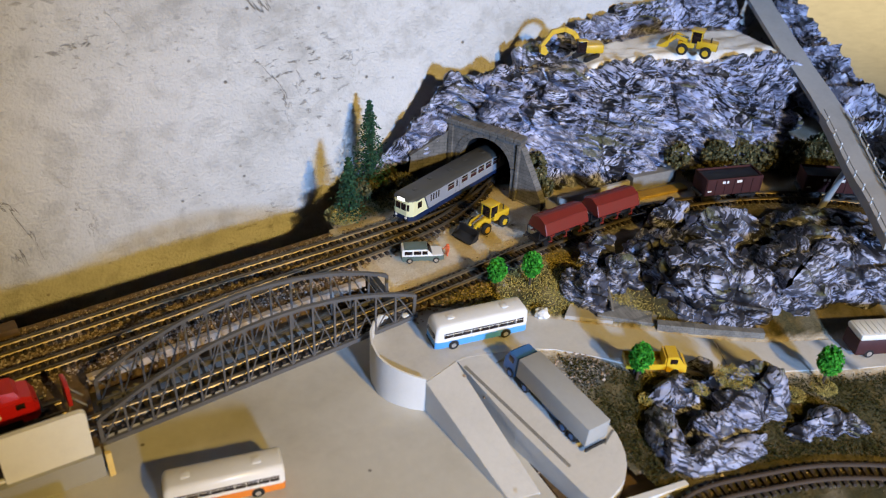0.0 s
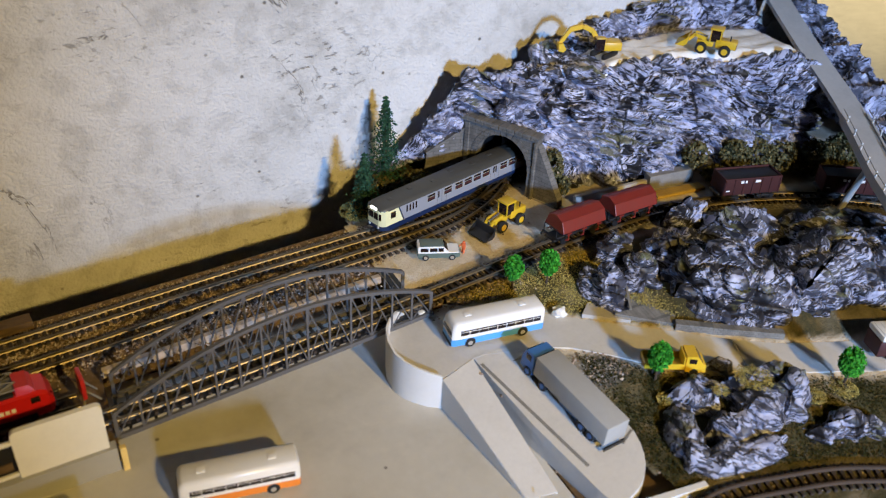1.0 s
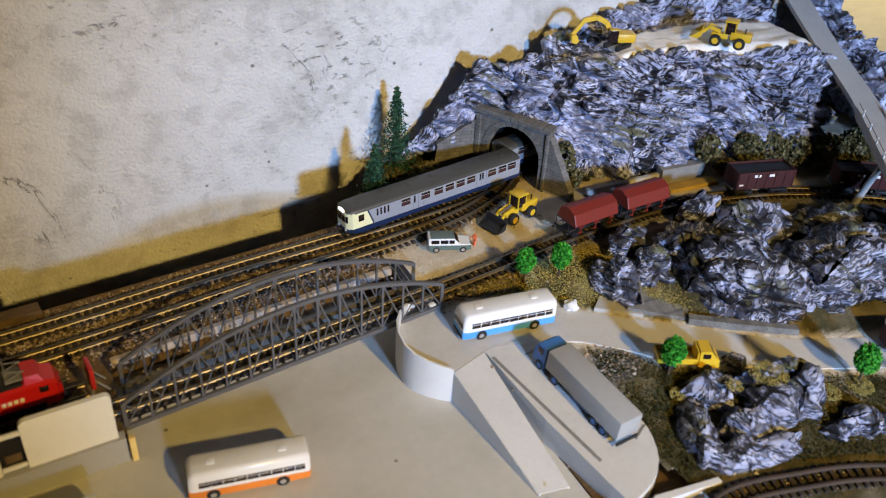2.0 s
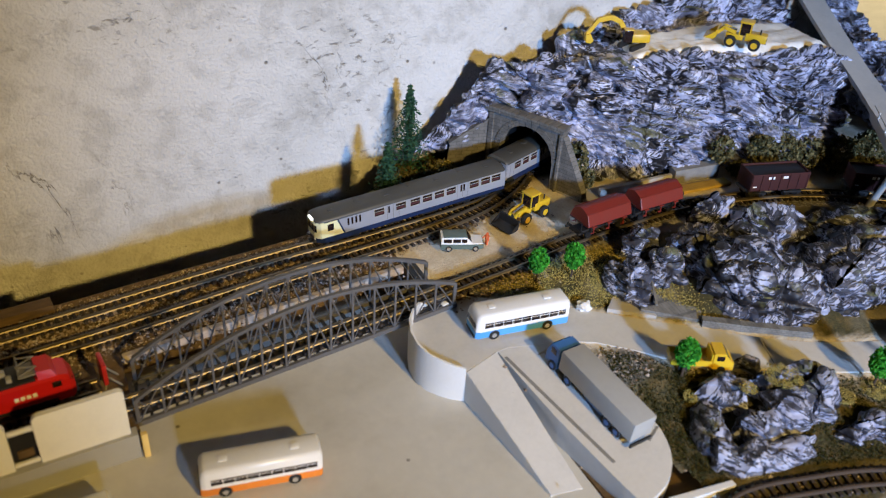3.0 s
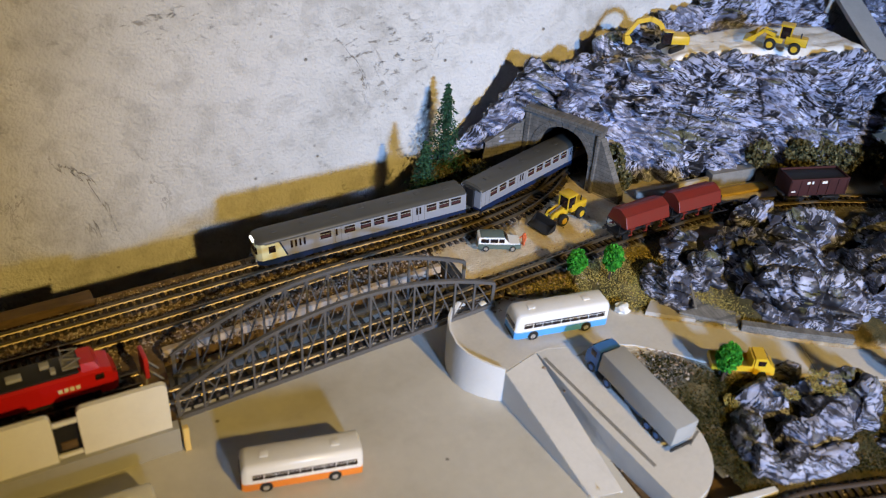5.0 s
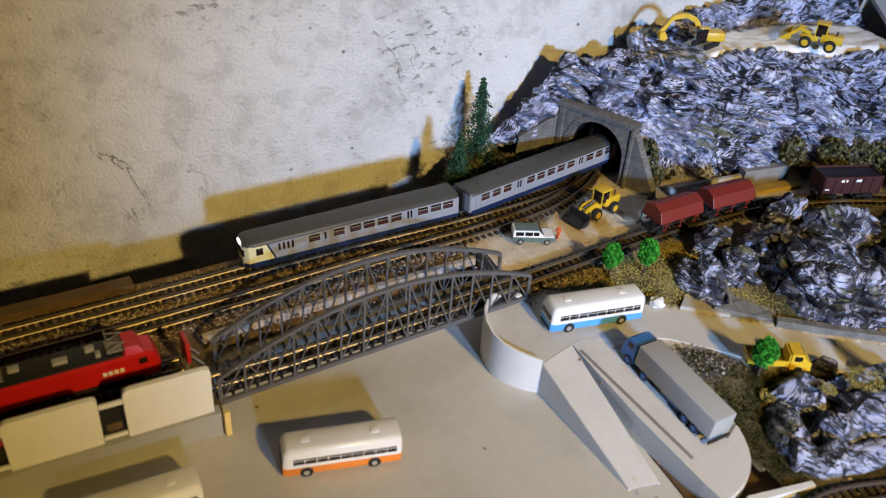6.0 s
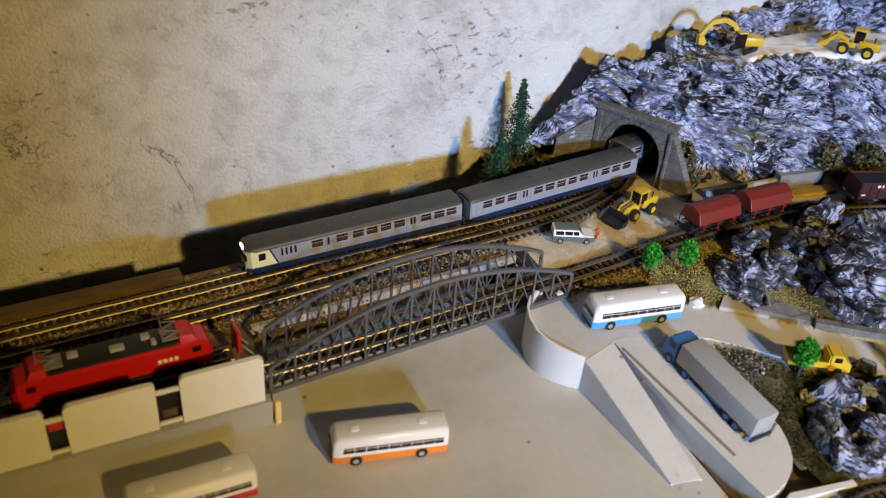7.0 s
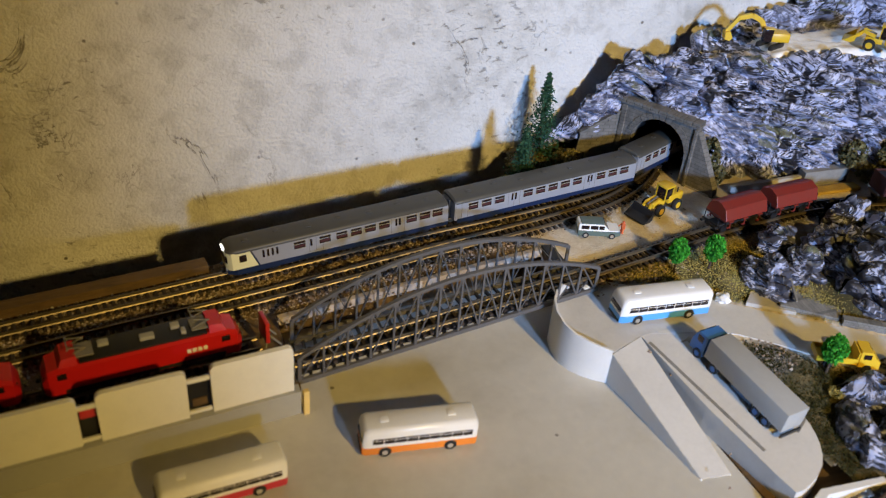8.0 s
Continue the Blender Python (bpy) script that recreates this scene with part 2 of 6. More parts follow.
M = dict(
    # rust: rail brown for the front track, darkened to imitate weak light there
    plaster=plaster(), rock=rock("painted_rock", 0.02, 0.88, 26.0, 0.56, 0.4), darkrock=rock("dark_washed_rock", 0.05, 0.62, 24.0, 0.575, 0.15), striped=rock("striped_rock", 0.035, 0.56, 24.0, 0.57, 0.2), rust=paint("rusty_rail", (0.05, 0.03, 0.016), 0.75, vary=0.3, grain=600, relief=0.05), cover=ground_cover(), ballast=ballast_mat(),
    board=scuffed(paint("grey_board", (0.57, 0.555, 0.505), 0.5, vary=0.14, grain=160, relief=0.1, dirt=(0.45, 0.43, 0.375))),
    card=paint("white_card", (0.70, 0.69, 0.66), 0.6, vary=0.06, grain=500, relief=0.08),
    road=paint("pale_road", (0.58, 0.56, 0.52), 0.75, vary=0.12, grain=420, relief=0.2),
    kerb=paint("grey_kerb", (0.22, 0.21, 0.19), 0.85, vary=0.3, grain=700, relief=0.4),
    silver=paint("silver_paint", (0.36, 0.375, 0.42), 0.36, 0.3, 0.06, 700, 0.03),
    roofgrey=paint("roof_grey", (0.06, 0.058, 0.05), 0.5, vary=0.12, grain=600, relief=0.05),
    blue=paint("deep_blue", (0.008, 0.02, 0.065), 0.4, vary=0.15, relief=0.03),
    postyellow=paint("post_yellow", (0.80, 0.60, 0.22), 0.6, vary=0.1, relief=0.1),
    cream=paint("cream_paint", (0.75, 0.72, 0.42), 0.42, vary=0.06, relief=0.03),
    black=paint("black_plastic", (0.012, 0.012, 0.013), 0.5, vary=0.3, relief=0.1),
    glass=paint("dark_glass", (0.02, 0.012, 0.012), 0.12, vary=0.3, relief=0.0),
    seats=paint("seat_maroon", (0.055, 0.013, 0.013), 0.6, vary=0.3),
    bridge=paint("bridge_grey", (0.10, 0.095, 0.092), 0.55, vary=0.2, grain=700, relief=0.1),
    sleeper=paint("sleeper_brown", (0.045, 0.032, 0.024), 0.8, vary=0.4, grain=1500, relief=0.5, spread=0.35),
    hopper=paint("oxide_red", (0.18, 0.018, 0.010), 0.5, vary=0.2, grain=800, relief=0.08, dirt=(0.15, 0.024, 0.016)),
    # Brown-red with the shade on the ore wagons darkened into the colour.
    ore=paint("brown_red", (0.045, 0.007, 0.006), 0.85, vary=0.25, grain=800, relief=0.08),
    red=paint("bright_red", (0.55, 0.012, 0.014), 0.33, vary=0.1, grain=500, relief=0.03),
    yellow=paint("machine_yellow", (0.66, 0.42, 0.02), 0.4, vary=0.12, grain=700, relief=0.04),
    plankyellow=wood("ochre_plank", (0.30, 0.19, 0.04), (0.62, 0.42, 0.09)),
    white=paint("gloss_white", (0.78, 0.77, 0.74), 0.3, vary=0.05, relief=0.02),
    ivory=paint("ivory_roof", (0.78, 0.77, 0.71), 0.4, vary=0.06, relief=0.03),
    busblue=paint("sky_blue", (0.09, 0.36, 0.80), 0.32, vary=0.06, relief=0.02),
    busorange=paint("orange_paint", (0.80, 0.24, 0.03), 0.35, vary=0.08, relief=0.02),
    busred=paint("carmine_paint", (0.52, 0.03, 0.05), 0.35, vary=0.1, relief=0.02),
    cabblue=paint("cab_blue", (0.03, 0.13, 0.36), 0.35, vary=0.1, relief=0.02),
    boxgrey=paint("box_grey", (0.36, 0.36, 0.345), 0.5, vary=0.08, grain=300, relief=0.05),
    olive=paint("grey_green", (0.10, 0.14, 0.12), 0.4, vary=0.1, relief=0.03),
    orange=paint("hi_vis_orange", (0.75, 0.16, 0.05), 0.6, vary=0.1),
    tyre=paint("tyre_black", (0.014, 0.014, 0.014), 0.8, vary=0.3, relief=0.2),
    chrome=paint("dull_chrome", (0.7, 0.7, 0.7), 0.25, 0.9, 0.1, relief=0.02),
    stonegrey=courses("portal_masonry", (0.0052, 0.0026), (0.17, 0.162, 0.15), (0.11, 0.105, 0.095), (0.045, 0.042, 0.038)),
    pavers=courses("stone_setts", (0.0024, 0.0016), (0.20, 0.195, 0.18), (0.13, 0.125, 0.115), (0.05, 0.05, 0.046)),
    bed=paint("trackbed_grit", (0.16, 0.105, 0.06), 0.95, vary=0.45, grain=1100, relief=0.9, dirt=(0.07, 0.05, 0.03)),
    plank=wood("pale_plank", (0.34, 0.27, 0.21), (0.56, 0.49, 0.42)),
    rawwood=wood("raw_timber", (0.06, 0.035, 0.015), (0.16, 0.095, 0.035)),
    sand=paint("pale_sand", (0.82, 0.79, 0.73), 0.95, vary=0.14, grain=500, relief=0.7, dirt=(0.56, 0.48, 0.36)),
    concrete=paint("road_concrete", (0.42, 0.40, 0.37), 0.8, vary=0.14, grain=400, relief=0.2),
    fir=leaf_mat("fir_needles", (0.012, 0.04, 0.022), (0.035, 0.095, 0.05)),
    leaf=leaf_mat("bright_leaves", (0.02, 0.16, 0.015), (0.06, 0.36, 0.035)),
    bush=leaf_mat("dry_bush", (0.045, 0.05, 0.02), (0.17, 0.15, 0.07)),
    tuft=leaf_mat("yellow_turf", (0.18, 0.145, 0.03), (0.52, 0.43, 0.14)),
    # Dark olive turf, darkened further to stand in for weak front light.
    moss=leaf_mat("dark_turf", (0.010, 0.013, 0.003), (0.040, 0.040, 0.009)),
    bark=paint("bark", (0.06, 0.04, 0.025), 0.9, vary=0.4, relief=0.5),
    floor=wood("room_floor", (0.55, 0.46, 0.28), (0.75, 0.65, 0.42)),
    roomwall=paint("room_wall", (0.16, 0.15, 0.14), 0.9, vary=0.1, grain=60),
    panel=paint("grey_white_panel", (0.62, 0.62, 0.60), 0.6, vary=0.08, grain=80, relief=0.05),
)
RAIL = paint("nickel_rail", (0.21, 0.17, 0.115), 0.42, 0.85, 0.2, 900, 0.05)
LAMPWHITE = paint("lamp_white", (0.9, 0.9, 0.88), 0.3, vary=0.02, relief=0.0)
LAMPWHITE.node_tree.nodes["Principled BSDF"].inputs["Emission Color"].default_value = (1, 0.97, 0.9, 1)
LAMPWHITE.node_tree.nodes["Principled BSDF"].inputs["Emission Strength"].default_value = 2.5

# ------------------------------------------------------------------ builders


def thing(name, x, y, z, turn=0.0, label="", category="", group="", kind="", pitch=0.0, roll=0.0):
    """An Empty at the base of a thing; its parts are built in its own space, x forward."""
    ob = new(name)
    ob.empty_display_size = 0.01
    ob.matrix_basis = pose(x * CM, y * CM, z * CM, roll, pitch, turn)
    return tagged(ob, label, category, group, kind)


def part(name, bm, material, parent=None, label="", smooth=40.0):
    me = bpy.data.meshes.new(name)
    bmesh.ops.scale(bm, vec=(CM, CM, CM), verts=bm.verts)
    bmesh.ops.recalc_face_normals(bm, faces=bm.faces)
    bm.to_mesh(me)
    bm.free()
    me.materials.append(material)
    if smooth:
        me.shade_smooth()
        me.set_sharp_from_angle(angle=radians(smooth))
    ob = new(name, me)
    if parent:
        ob.parent = parent
    return tagged(ob, label)


def again(ob, m, name=None):
    """Another object on the same mesh, under the same parent."""
    o = new(name or ob.name.split(".")[0], ob.data)
    o.parent = ob.parent
    o.matrix_basis = m
    return o


def raw(name, verts, faces, material, parent=None, label="", smooth=False):
    me = bpy.data.meshes.new(name)
    me.from_pydata([tuple(CM * c for c in v) for v in verts], [], faces)
    me.materials.append(material)
    if smooth:
        me.shade_smooth()
    me.update()
    ob = new(name, me)
    if parent:
        ob.parent = parent
    return tagged(ob, label)


def box(bm, c, s, rz=0.0, bevel=0.0, ry=0.0, rx=0.0):
    m = Matrix.LocRotScale(c, Euler((radians(rx), radians(ry), radians(rz))), s)
    r = bmesh.ops.create_cube(bm, size=1.0, matrix=m)
    if bevel:
        es = list({e for v in r["verts"] for e in v.link_edges})
        bmesh.ops.bevel(bm, geom=es, offset=bevel, segments=2, affect="EDGES", profile=0.5)
    return bm


def rod(bm, a, b, r, seg=8, r2=None):
    a, b = Vector(a), Vector(b)
    d = b - a
    m = Matrix.Translation((a + b) / 2) @ d.to_track_quat("Z", "Y").to_matrix().to_4x4()
    bmesh.ops.create_cone(bm, cap_ends=True, segments=seg, radius1=r, radius2=r if r2 is None else r2, depth=d.length, matrix=m)
    return bm


def bar(bm, a, b, w, h):
    """A rectangular bar from a to b, width w sideways, height h."""
    a, b = Vector(a), Vector(b)
    d = b - a
    yaw, pitch = math.atan2(d.y, d.x), -math.atan2(d.z, math.hypot(d.x, d.y))
    m = Matrix.LocRotScale((a + b) / 2, Euler((0, pitch, yaw)), (d.length, w, h))
    bmesh.ops.create_cube(bm, size=1.0, matrix=m)
    return bm


def prism(bm, poly, low, high):
    """A prism over a plan polygon; low and high are heights or functions of x, y."""
    f = lambda h, p: h(p[0], p[1]) if callable(h) else h
    a = [bm.verts.new((p[0], p[1], f(low, p))) for p in poly]
    b = [bm.verts.new((p[0], p[1], f(high, p))) for p in poly]
    n = len(poly)
    bm.faces.new(a[::-1]), bm.faces.new(b)
    for i in range(n):
        bm.faces.new((a[i], a[(i + 1) % n], b[(i + 1) % n], b[i]))
    return bm


def loft(bm, rings, cap=True):
    rows = [[bm.verts.new(p) for p in r] for r in rings]
    n = len(rows[0])
    for a, b in zip(rows, rows[1:]):
        for i in range(n):
            bm.faces.new((a[i], a[(i + 1) % n], b[(i + 1) % n], b[i]))
    if cap:
        bm.faces.new(rows[0][::-1]), bm.faces.new(rows[-1])
    return bm


def wheel(bm, x, y, z, r, w):
    rod(bm, (x, y - w / 2, z), (x, y + w / 2, z), r, 16)
    return bm


def BM():
    return bmesh.new()


def spline(points, step=0.25):
    """A smooth curve through the points, sampled evenly: places and running length."""
    p = [Vector(q) for q in points]
    p = [p[0] * 2 - p[1], *p, p[-1] * 2 - p[-2]]
    out = []
    for a, b, c, d in zip(p, p[1:], p[2:], p[3:]):
        for i in range(40):
            t = i / 40
            out.append(0.5 * (2 * b + (c - a) * t + (2 * a - 5 * b + 4 * c - d) * t * t + (3 * b - a - 3 * c + d) * t ** 3))
    out.append(p[-2])
    q = np.array([tuple(v) for v in out])
    s = np.concatenate([[0], np.cumsum(np.linalg.norm(np.diff(q, axis=0), axis=1))])
    u = np.arange(0, s[-1], step)
    return np.stack([np.interp(u, s, q[:, k]) for k in range(3)], 1), u


def at_len(curve, s):
    q, u = curve
    return Vector([np.interp(s, u, q[:, k]) for k in range(3)])


def fbm(x, y, z, octaves=4):
    v, a, f = 0.0, 0.5, 1.0
    for _ in range(octaves):
        v += a * noise.noise((x * f, y * f, z * f))
        a, f = a * 0.5, f * 2.03
    return v


def smooth01(v):
    v = min(1.0, max(0.0, v))
    return v * v * (3 - 2 * v)


def lerp_x(x, pts, k=1):
    return float(np.interp(x, [p[0] for p in pts], [p[k] for p in pts]))

# ------------------------------------------------------------------ levels of the layout


def rail_z(x):
    return 1.75 + 0.055 * min(23.0, max(-3.0, x))


ROAD_UP = [(17, 40.2), (19.6, 39.0), (24.5, 36.0), (27.3, 33.9), (30.7, 31.5), (33.3, 29.6), (36.1, 27.9), (41.4, 26.0), (52, 22.5), (70, 17)]
ROAD_LOW = [(17, 34.2), (19.5, 33.9), (24.0, 32.8), (26.2, 31.0), (27.9, 29.2), (31.0, 27.6), (35.0, 25.6), (39.1, 24.0), (50, 20.5), (70, 14)]


def road_z(x):
    return 2.05 - 0.012 * (min(45, x) - 20)


def land(x, y):
    u, w, r = lerp_x(x, ROAD_UP), lerp_x(x, ROAD_LOW), road_z(x)
    if y > u:
        z = r + (2.62 - r) * smooth01((y - u) / 3.6)
    elif y < w:
        z = r - 0.05 - (r - 0.82) * smooth01((w - y) / 6.0)
    else:
        z = r - 0.08
    if y > 41:
        z = min(z, rail_z(x) - 0.4)
    return z


# ------------------------------------------------------------------ setting
bm = BM()
box(bm, (-20, 56.7, 40), (170, 2, 130))
part("wall_north", bm, M["plaster"], smooth=0)
tagged(bpy.data.objects["wall_north"], "rough cracked off-white plaster wall behind the layout", "wall", kind="structure")

bm = BM()
prism(bm, [(-60, 5), (19.6, 5), (19.6, 40), (19, 49.0), (-13.5, 46.3), (-60, 40)], -1.6, 0.0)
tagged(part("layout_board", bm, M["board"], smooth=0), "smooth grey painted baseboard of the model railway", "baseboard", kind="structure")


def plateau_top(x, y):
    return rail_z(x) - 0.5


FRONT_EDGE = [(-60, 31), (-30, 33.6), (-3, 35.9), (0.19, 36.15), (0.2, 42.0), (6, 42.35), (12, 42.75), (17.19, 43.1), (17.2, 38.4), (19.4, 38.8), (21.5, 42), (22, 48)]
REAR_EDGE = [(-60, 40.4), (-30, 44.3), (-13.5, 46.5), (-2.8, 48.1), (18, 49.1), (22, 49.2)]
cuts = sorted({-60, -30, -13.5, -8, -3, -2.8, 0.19, 0.2, 3, 6, 9, 12, 15, 17.19, 17.2, 18, 19.4, 20.5, 21.5, 22})
rings = [[(x, lerp_x(x, FRONT_EDGE), 0.02), (x, lerp_x(x, REAR_EDGE), 0.02), (x, lerp_x(x, REAR_EDGE), plateau_top(x, 0)), (x, lerp_x(x, FRONT_EDGE), plateau_top(x, 0))] for x in cuts]
bm = BM()
loft(bm, rings)
tagged(part("plateau_board", bm, M["bed"], smooth=0), "raised timber trackbed board stained with glue and grit", "trackbed", kind="structure")

# pale edging planks on the front of the raised trackbed
edge = tagged(new("trim"), "pale whitish timber edging strips of the trackbed", "edging", kind="structure")
for a, b in (((0.3, 41.9), (5.9, 42.25)), ((5.95, 42.26), (11.9, 42.65)), ((11.95, 42.66), (17.1, 43.0))):
    bm = BM()
    bar(bm, (a[0], a[1] - 0.12, plateau_top(a[0], 0) - 0.06), (b[0], b[1] - 0.12, plateau_top(b[0], 0) - 0.06), 0.34, 0.5)
    part("plank", bm, M["plank"], edge)
bm = BM()
bar(bm, (-40, 43.3, 1.4), (-2.6, 47.8, 1.4), 0.9, 0.6)
tagged(part("batten", bm, M["rawwood"]), "rough brown timber batten along the rear edge", "batten")

# plain timber carcass and legs under the layout
bm = BM()
prism(bm, [(19.7, 5), (74, 5), (74, 55.5), (22, 55.5), (19.7, 49)], -1.6, 0.0)
tagged(part("layout_board_east", bm, M["rawwood"], smooth=0), "plain timber baseboard under the model landscape", "baseboard", kind="structure")
for x, y in ((-55, 8), (-55, 38), (0, 8), (0, 44), (70, 8), (70, 52)):
    bm = BM()
    box(bm, (x, y, -40.8), (5, 5, 78.4))
    tagged(part("support_leg", bm, M["rawwood"], smooth=0), "plain timber leg under the baseboard", "leg", kind="structure")

# terrain to the east: one sheet
xs, ys = np.arange(17.2, 74.1, 0.4), np.arange(10, 56, 0.4)
verts, faces, turf, grav = [], [], [], []
for j, y in enumerate(ys):
    for i, x in enumerate(xs):
        n1 = fbm(x * 0.35, y * 0.35, 3.1)
        verts.append((x, y, land(x, y) + 0.10 * fbm(x * 1.3, y * 1.3, 0.2)))
        u, w = lerp_x(x, ROAD_UP), lerp_x(x, ROAD_LOW)
        bank = smooth01((y - u) / 0.8) * smooth01((39.8 + 0.05 * (x - 17) - y) / 1.5)
        south = smooth01((w - y - 0.2) / 0.8)
        rear = smooth01((x - 33 + 2 * n1) / 2) * smooth01((y - 43.6) / 1.0)
        hills = smooth01((x - 26.5) / 1.5) * smooth01((y - u) / 0.8) * smooth01((38.0 - y) / 1.5)
        wild = smooth01((y - 48.6) / 1.2)
        t = max(bank, south, 0.25 * rear, hills * 0.8, wild)
        turf.append(min(1, max(0, t + 0.9 * n1 * t)))
        line = lerp_x(x, [(16, 39.0), (24, 40.1), (29, 41.1), (37, 41.9), (44, 41.1), (50, 39.2), (60, 32)])
        g = smooth01((1.7 - abs(y - line)) / 0.8)
        g = max(g, smooth01((1.6 - math.hypot((x - 25.2) / 1.3, y - 30.6)) / 0.9))
        g = max(g, smooth01((1.1 - math.hypot((x - 21.8) / 3.0, y - 45.2 - 0.13 * (x - 21.8))) / 0.7))
        grav.append(min(1, max(0, g + 0.5 * n1 * g)))
for j in range(len(ys) - 1):
    for i in range(len(xs) - 1):
        if xs[i] < 24.6 and ys[j] < 33.5 and xs[i] < 20.4 + (34 - ys[j]) * 0.3:
            continue
        if (xs[i] < 19.6 and ys[j] < 40) or xs[i] < 17.2 + (ys[j] - 49) * 0.55:
            continue
        k = j * len(xs) + i
        faces.append((k, k + 1, k + 1 + len(xs), k + len(xs)))
ground = raw("ground", verts, faces, M["cover"], smooth=True)
tagged(ground, "sandy model ground with yellow turf and grey gravel patches", "ground", kind="structure")
for nm, vals in (("turf", turf), ("gravel", grav)):
    a = ground.data.attributes.new(nm, "FLOAT", "POINT")
    a.data.foreach_set("value", vals)

# room round the layout
for nm, c, s, mt, lab in (
    ("floor", (60, -60, -82), (520, 520, 4), "floor", "pale wooden room floor"),
    ("ceiling", (60, -60, 172), (520, 520, 4), "roomwall", "plain ceiling"),
    ("wall_west", (-200, -60, 45), (4, 520, 250), "roomwall", "plain room wall"),
    ("wall_south", (60, -320, 45), (520, 4, 250), "roomwall", "plain room wall"),
    ("wall_east", (320, -60, 45), (4, 520, 250), "roomwall", "plain room wall"),
    ("wall_far", (60, 202, 45), (520, 4, 250), "roomwall", "plain room wall")):
    bm = BM()
    box(bm, c, s)
    tagged(part(nm, bm, M[mt], smooth=0), lab, nm.split("_")[0], kind="structure")

side = thing("side_table", 108, 76, -30, -14, "pale yellowish wooden table top beyond the layout", "table")
bm = BM()
box(bm, (0, 0, 28), (70, 66, 2.5), bevel=0.3)
part("tabletop", bm, M["floor"], side)
for x in (-30, 30):
    for y in (-28, 28):
        bm = BM()
        box(bm, (x, y, -12), (4, 4, 77))
        part("leg", bm, M["floor"], side)
cab = thing("wall_cupboard", 128, 120, -20, -24, "grey-white panelled cupboard front standing against the far wall", "cupboard")
bm = BM()
box(bm, (0, 0, 30), (120, 18, 100))
part("body", bm, M["panel"], cab)
for i in range(2):
    for k in range(3):
        bm = BM()
        box(bm, (-30 + 60 * i, -9.6, 2 + 29 * k), (57, 1.4, 27), bevel=0.3)
        part("panel", bm, M["panel"], cab)

# ------------------------------------------------------------------ tracks
FAR = spline([(-45, 40.3, rail_z(-45)), (-13.5, 44.65, 1.585), (-1.8, 46.1, rail_z(-1.8)), (9, 46.85, rail_z(9)), (17, 47.15, rail_z(17)), (22, 47.5, 2.96), (26, 48.3, 3.015), (28.5, 49.45, 3.015), (31, 50.95, 3.015), (35, 52.6, 3.0), (42, 53.6, 3.0), (64, 53.6, 3.0)])
NEAR = spline([(-45, 37.4, rail_z(-45)), (-13.5, 42.15, 1.585), (-2.3, 43.55, rail_z(-2.3)), (4.3, 44.05, rail_z(4.3)), (11.7, 44.75, rail_z(11.7)), (19, 45.3, rail_z(19)), (24, 46.3, 2.99), (27.3, 47.9, 3.0), (29.6, 49.75, 3.0)])
BRIDGE_LINE = spline([(-30, 35.6, 1.6), (-12, 36.9, 1.6), (0.4, 37.8, rail_z(0.4)), (6, 38.1, rail_z(6)), (16.7, 39.2, rail_z(16.7)), (24, 40.1, 3.0), (29.2, 41.1, 3.0), (37.4, 41.9, 3.0), (43.8, 41.2, 3.0), (49, 39.6, 3.0), (54, 36.8, 3.0), (62, 30.5, 2.9)])
SIDING = spline([(-40, 36.4, 1.6), (-12, 38.7, 1.6), (-0.9, 39.75, 1.68)])
FRONT = spline([(16, 14.5, 1.1), (22, 19.2, 1.1), (25, 20.8, 1.1), (29, 20.3, 1.1), (34, 18.7, 1.1), (42, 14, 1.1)])


def track(curve, label, spacing=0.46, metal=None):
    q, u = curve
    t = thing("railway_track", 0, 0, 0, 0, label, "railway track", "railway tracks")
    tan = np.gradient(q, axis=0)
    tan /= np.linalg.norm(tan, axis=1)[:, None]
    nor = np.stack([-tan[:, 1], tan[:, 0], 0 * tan[:, 0]], 1)
    for side_ in (-0.45, 0.45):
        bm = BM()
        rings = []
        for p, n in zip(q, nor):
            c = p + n * side_
            prof = ((-0.075, -0.20), (0.075, -0.20), (0.03, -0.14), (0.03, -0.05), (0.05, -0.04), (0.05, 0), (-0.05, 0), (-0.05, -0.04), (-0.03, -0.05), (-0.03, -0.14))
            rings.append([tuple(c + n * a + np.array((0, 0, b))) for a, b in prof])
        loft(bm, rings)
        part("rail", bm, metal or RAIL, t, smooth=30)
    bm = BM()
    box(bm, (0, 0, -0.27), (0.2, 1.62, 0.16), bevel=0.02)
    first = part("sleeper", bm, M["sleeper"], t, smooth=0)
    s, k = 0.1, 0
    while s < u[-1]:
        p, d = at_len(curve, s), at_len(curve, s + 0.3) - at_len(curve, s - 0.3)
        m = pose(p.x * CM, p.y * CM, p.z * CM, 0, -math.degrees(math.atan2(d.z, d.xy.length)), math.degrees(math.atan2(d.y, d.x)))
        if k == 0:
            first.matrix_basis = m
        else:
            again(first, m)
        k += 1
        s += spacing
    return t


track(FAR, "nickel silver railway track on brown sleepers beside the wall")
track(NEAR, "nickel silver railway track on brown sleepers joining at the tunnel")
track(BRIDGE_LINE, "nickel silver railway track crossing the girder bridge")
track(SIDING, "dead-end railway siding with brown sleepers")
# The front rails' dimness is in their colour, besides the rusty brown.
track(FRONT, "curved railway track with rusty rails, coloured darker for the dim front edge", metal=M["rust"])

rnd = random.Random(5)


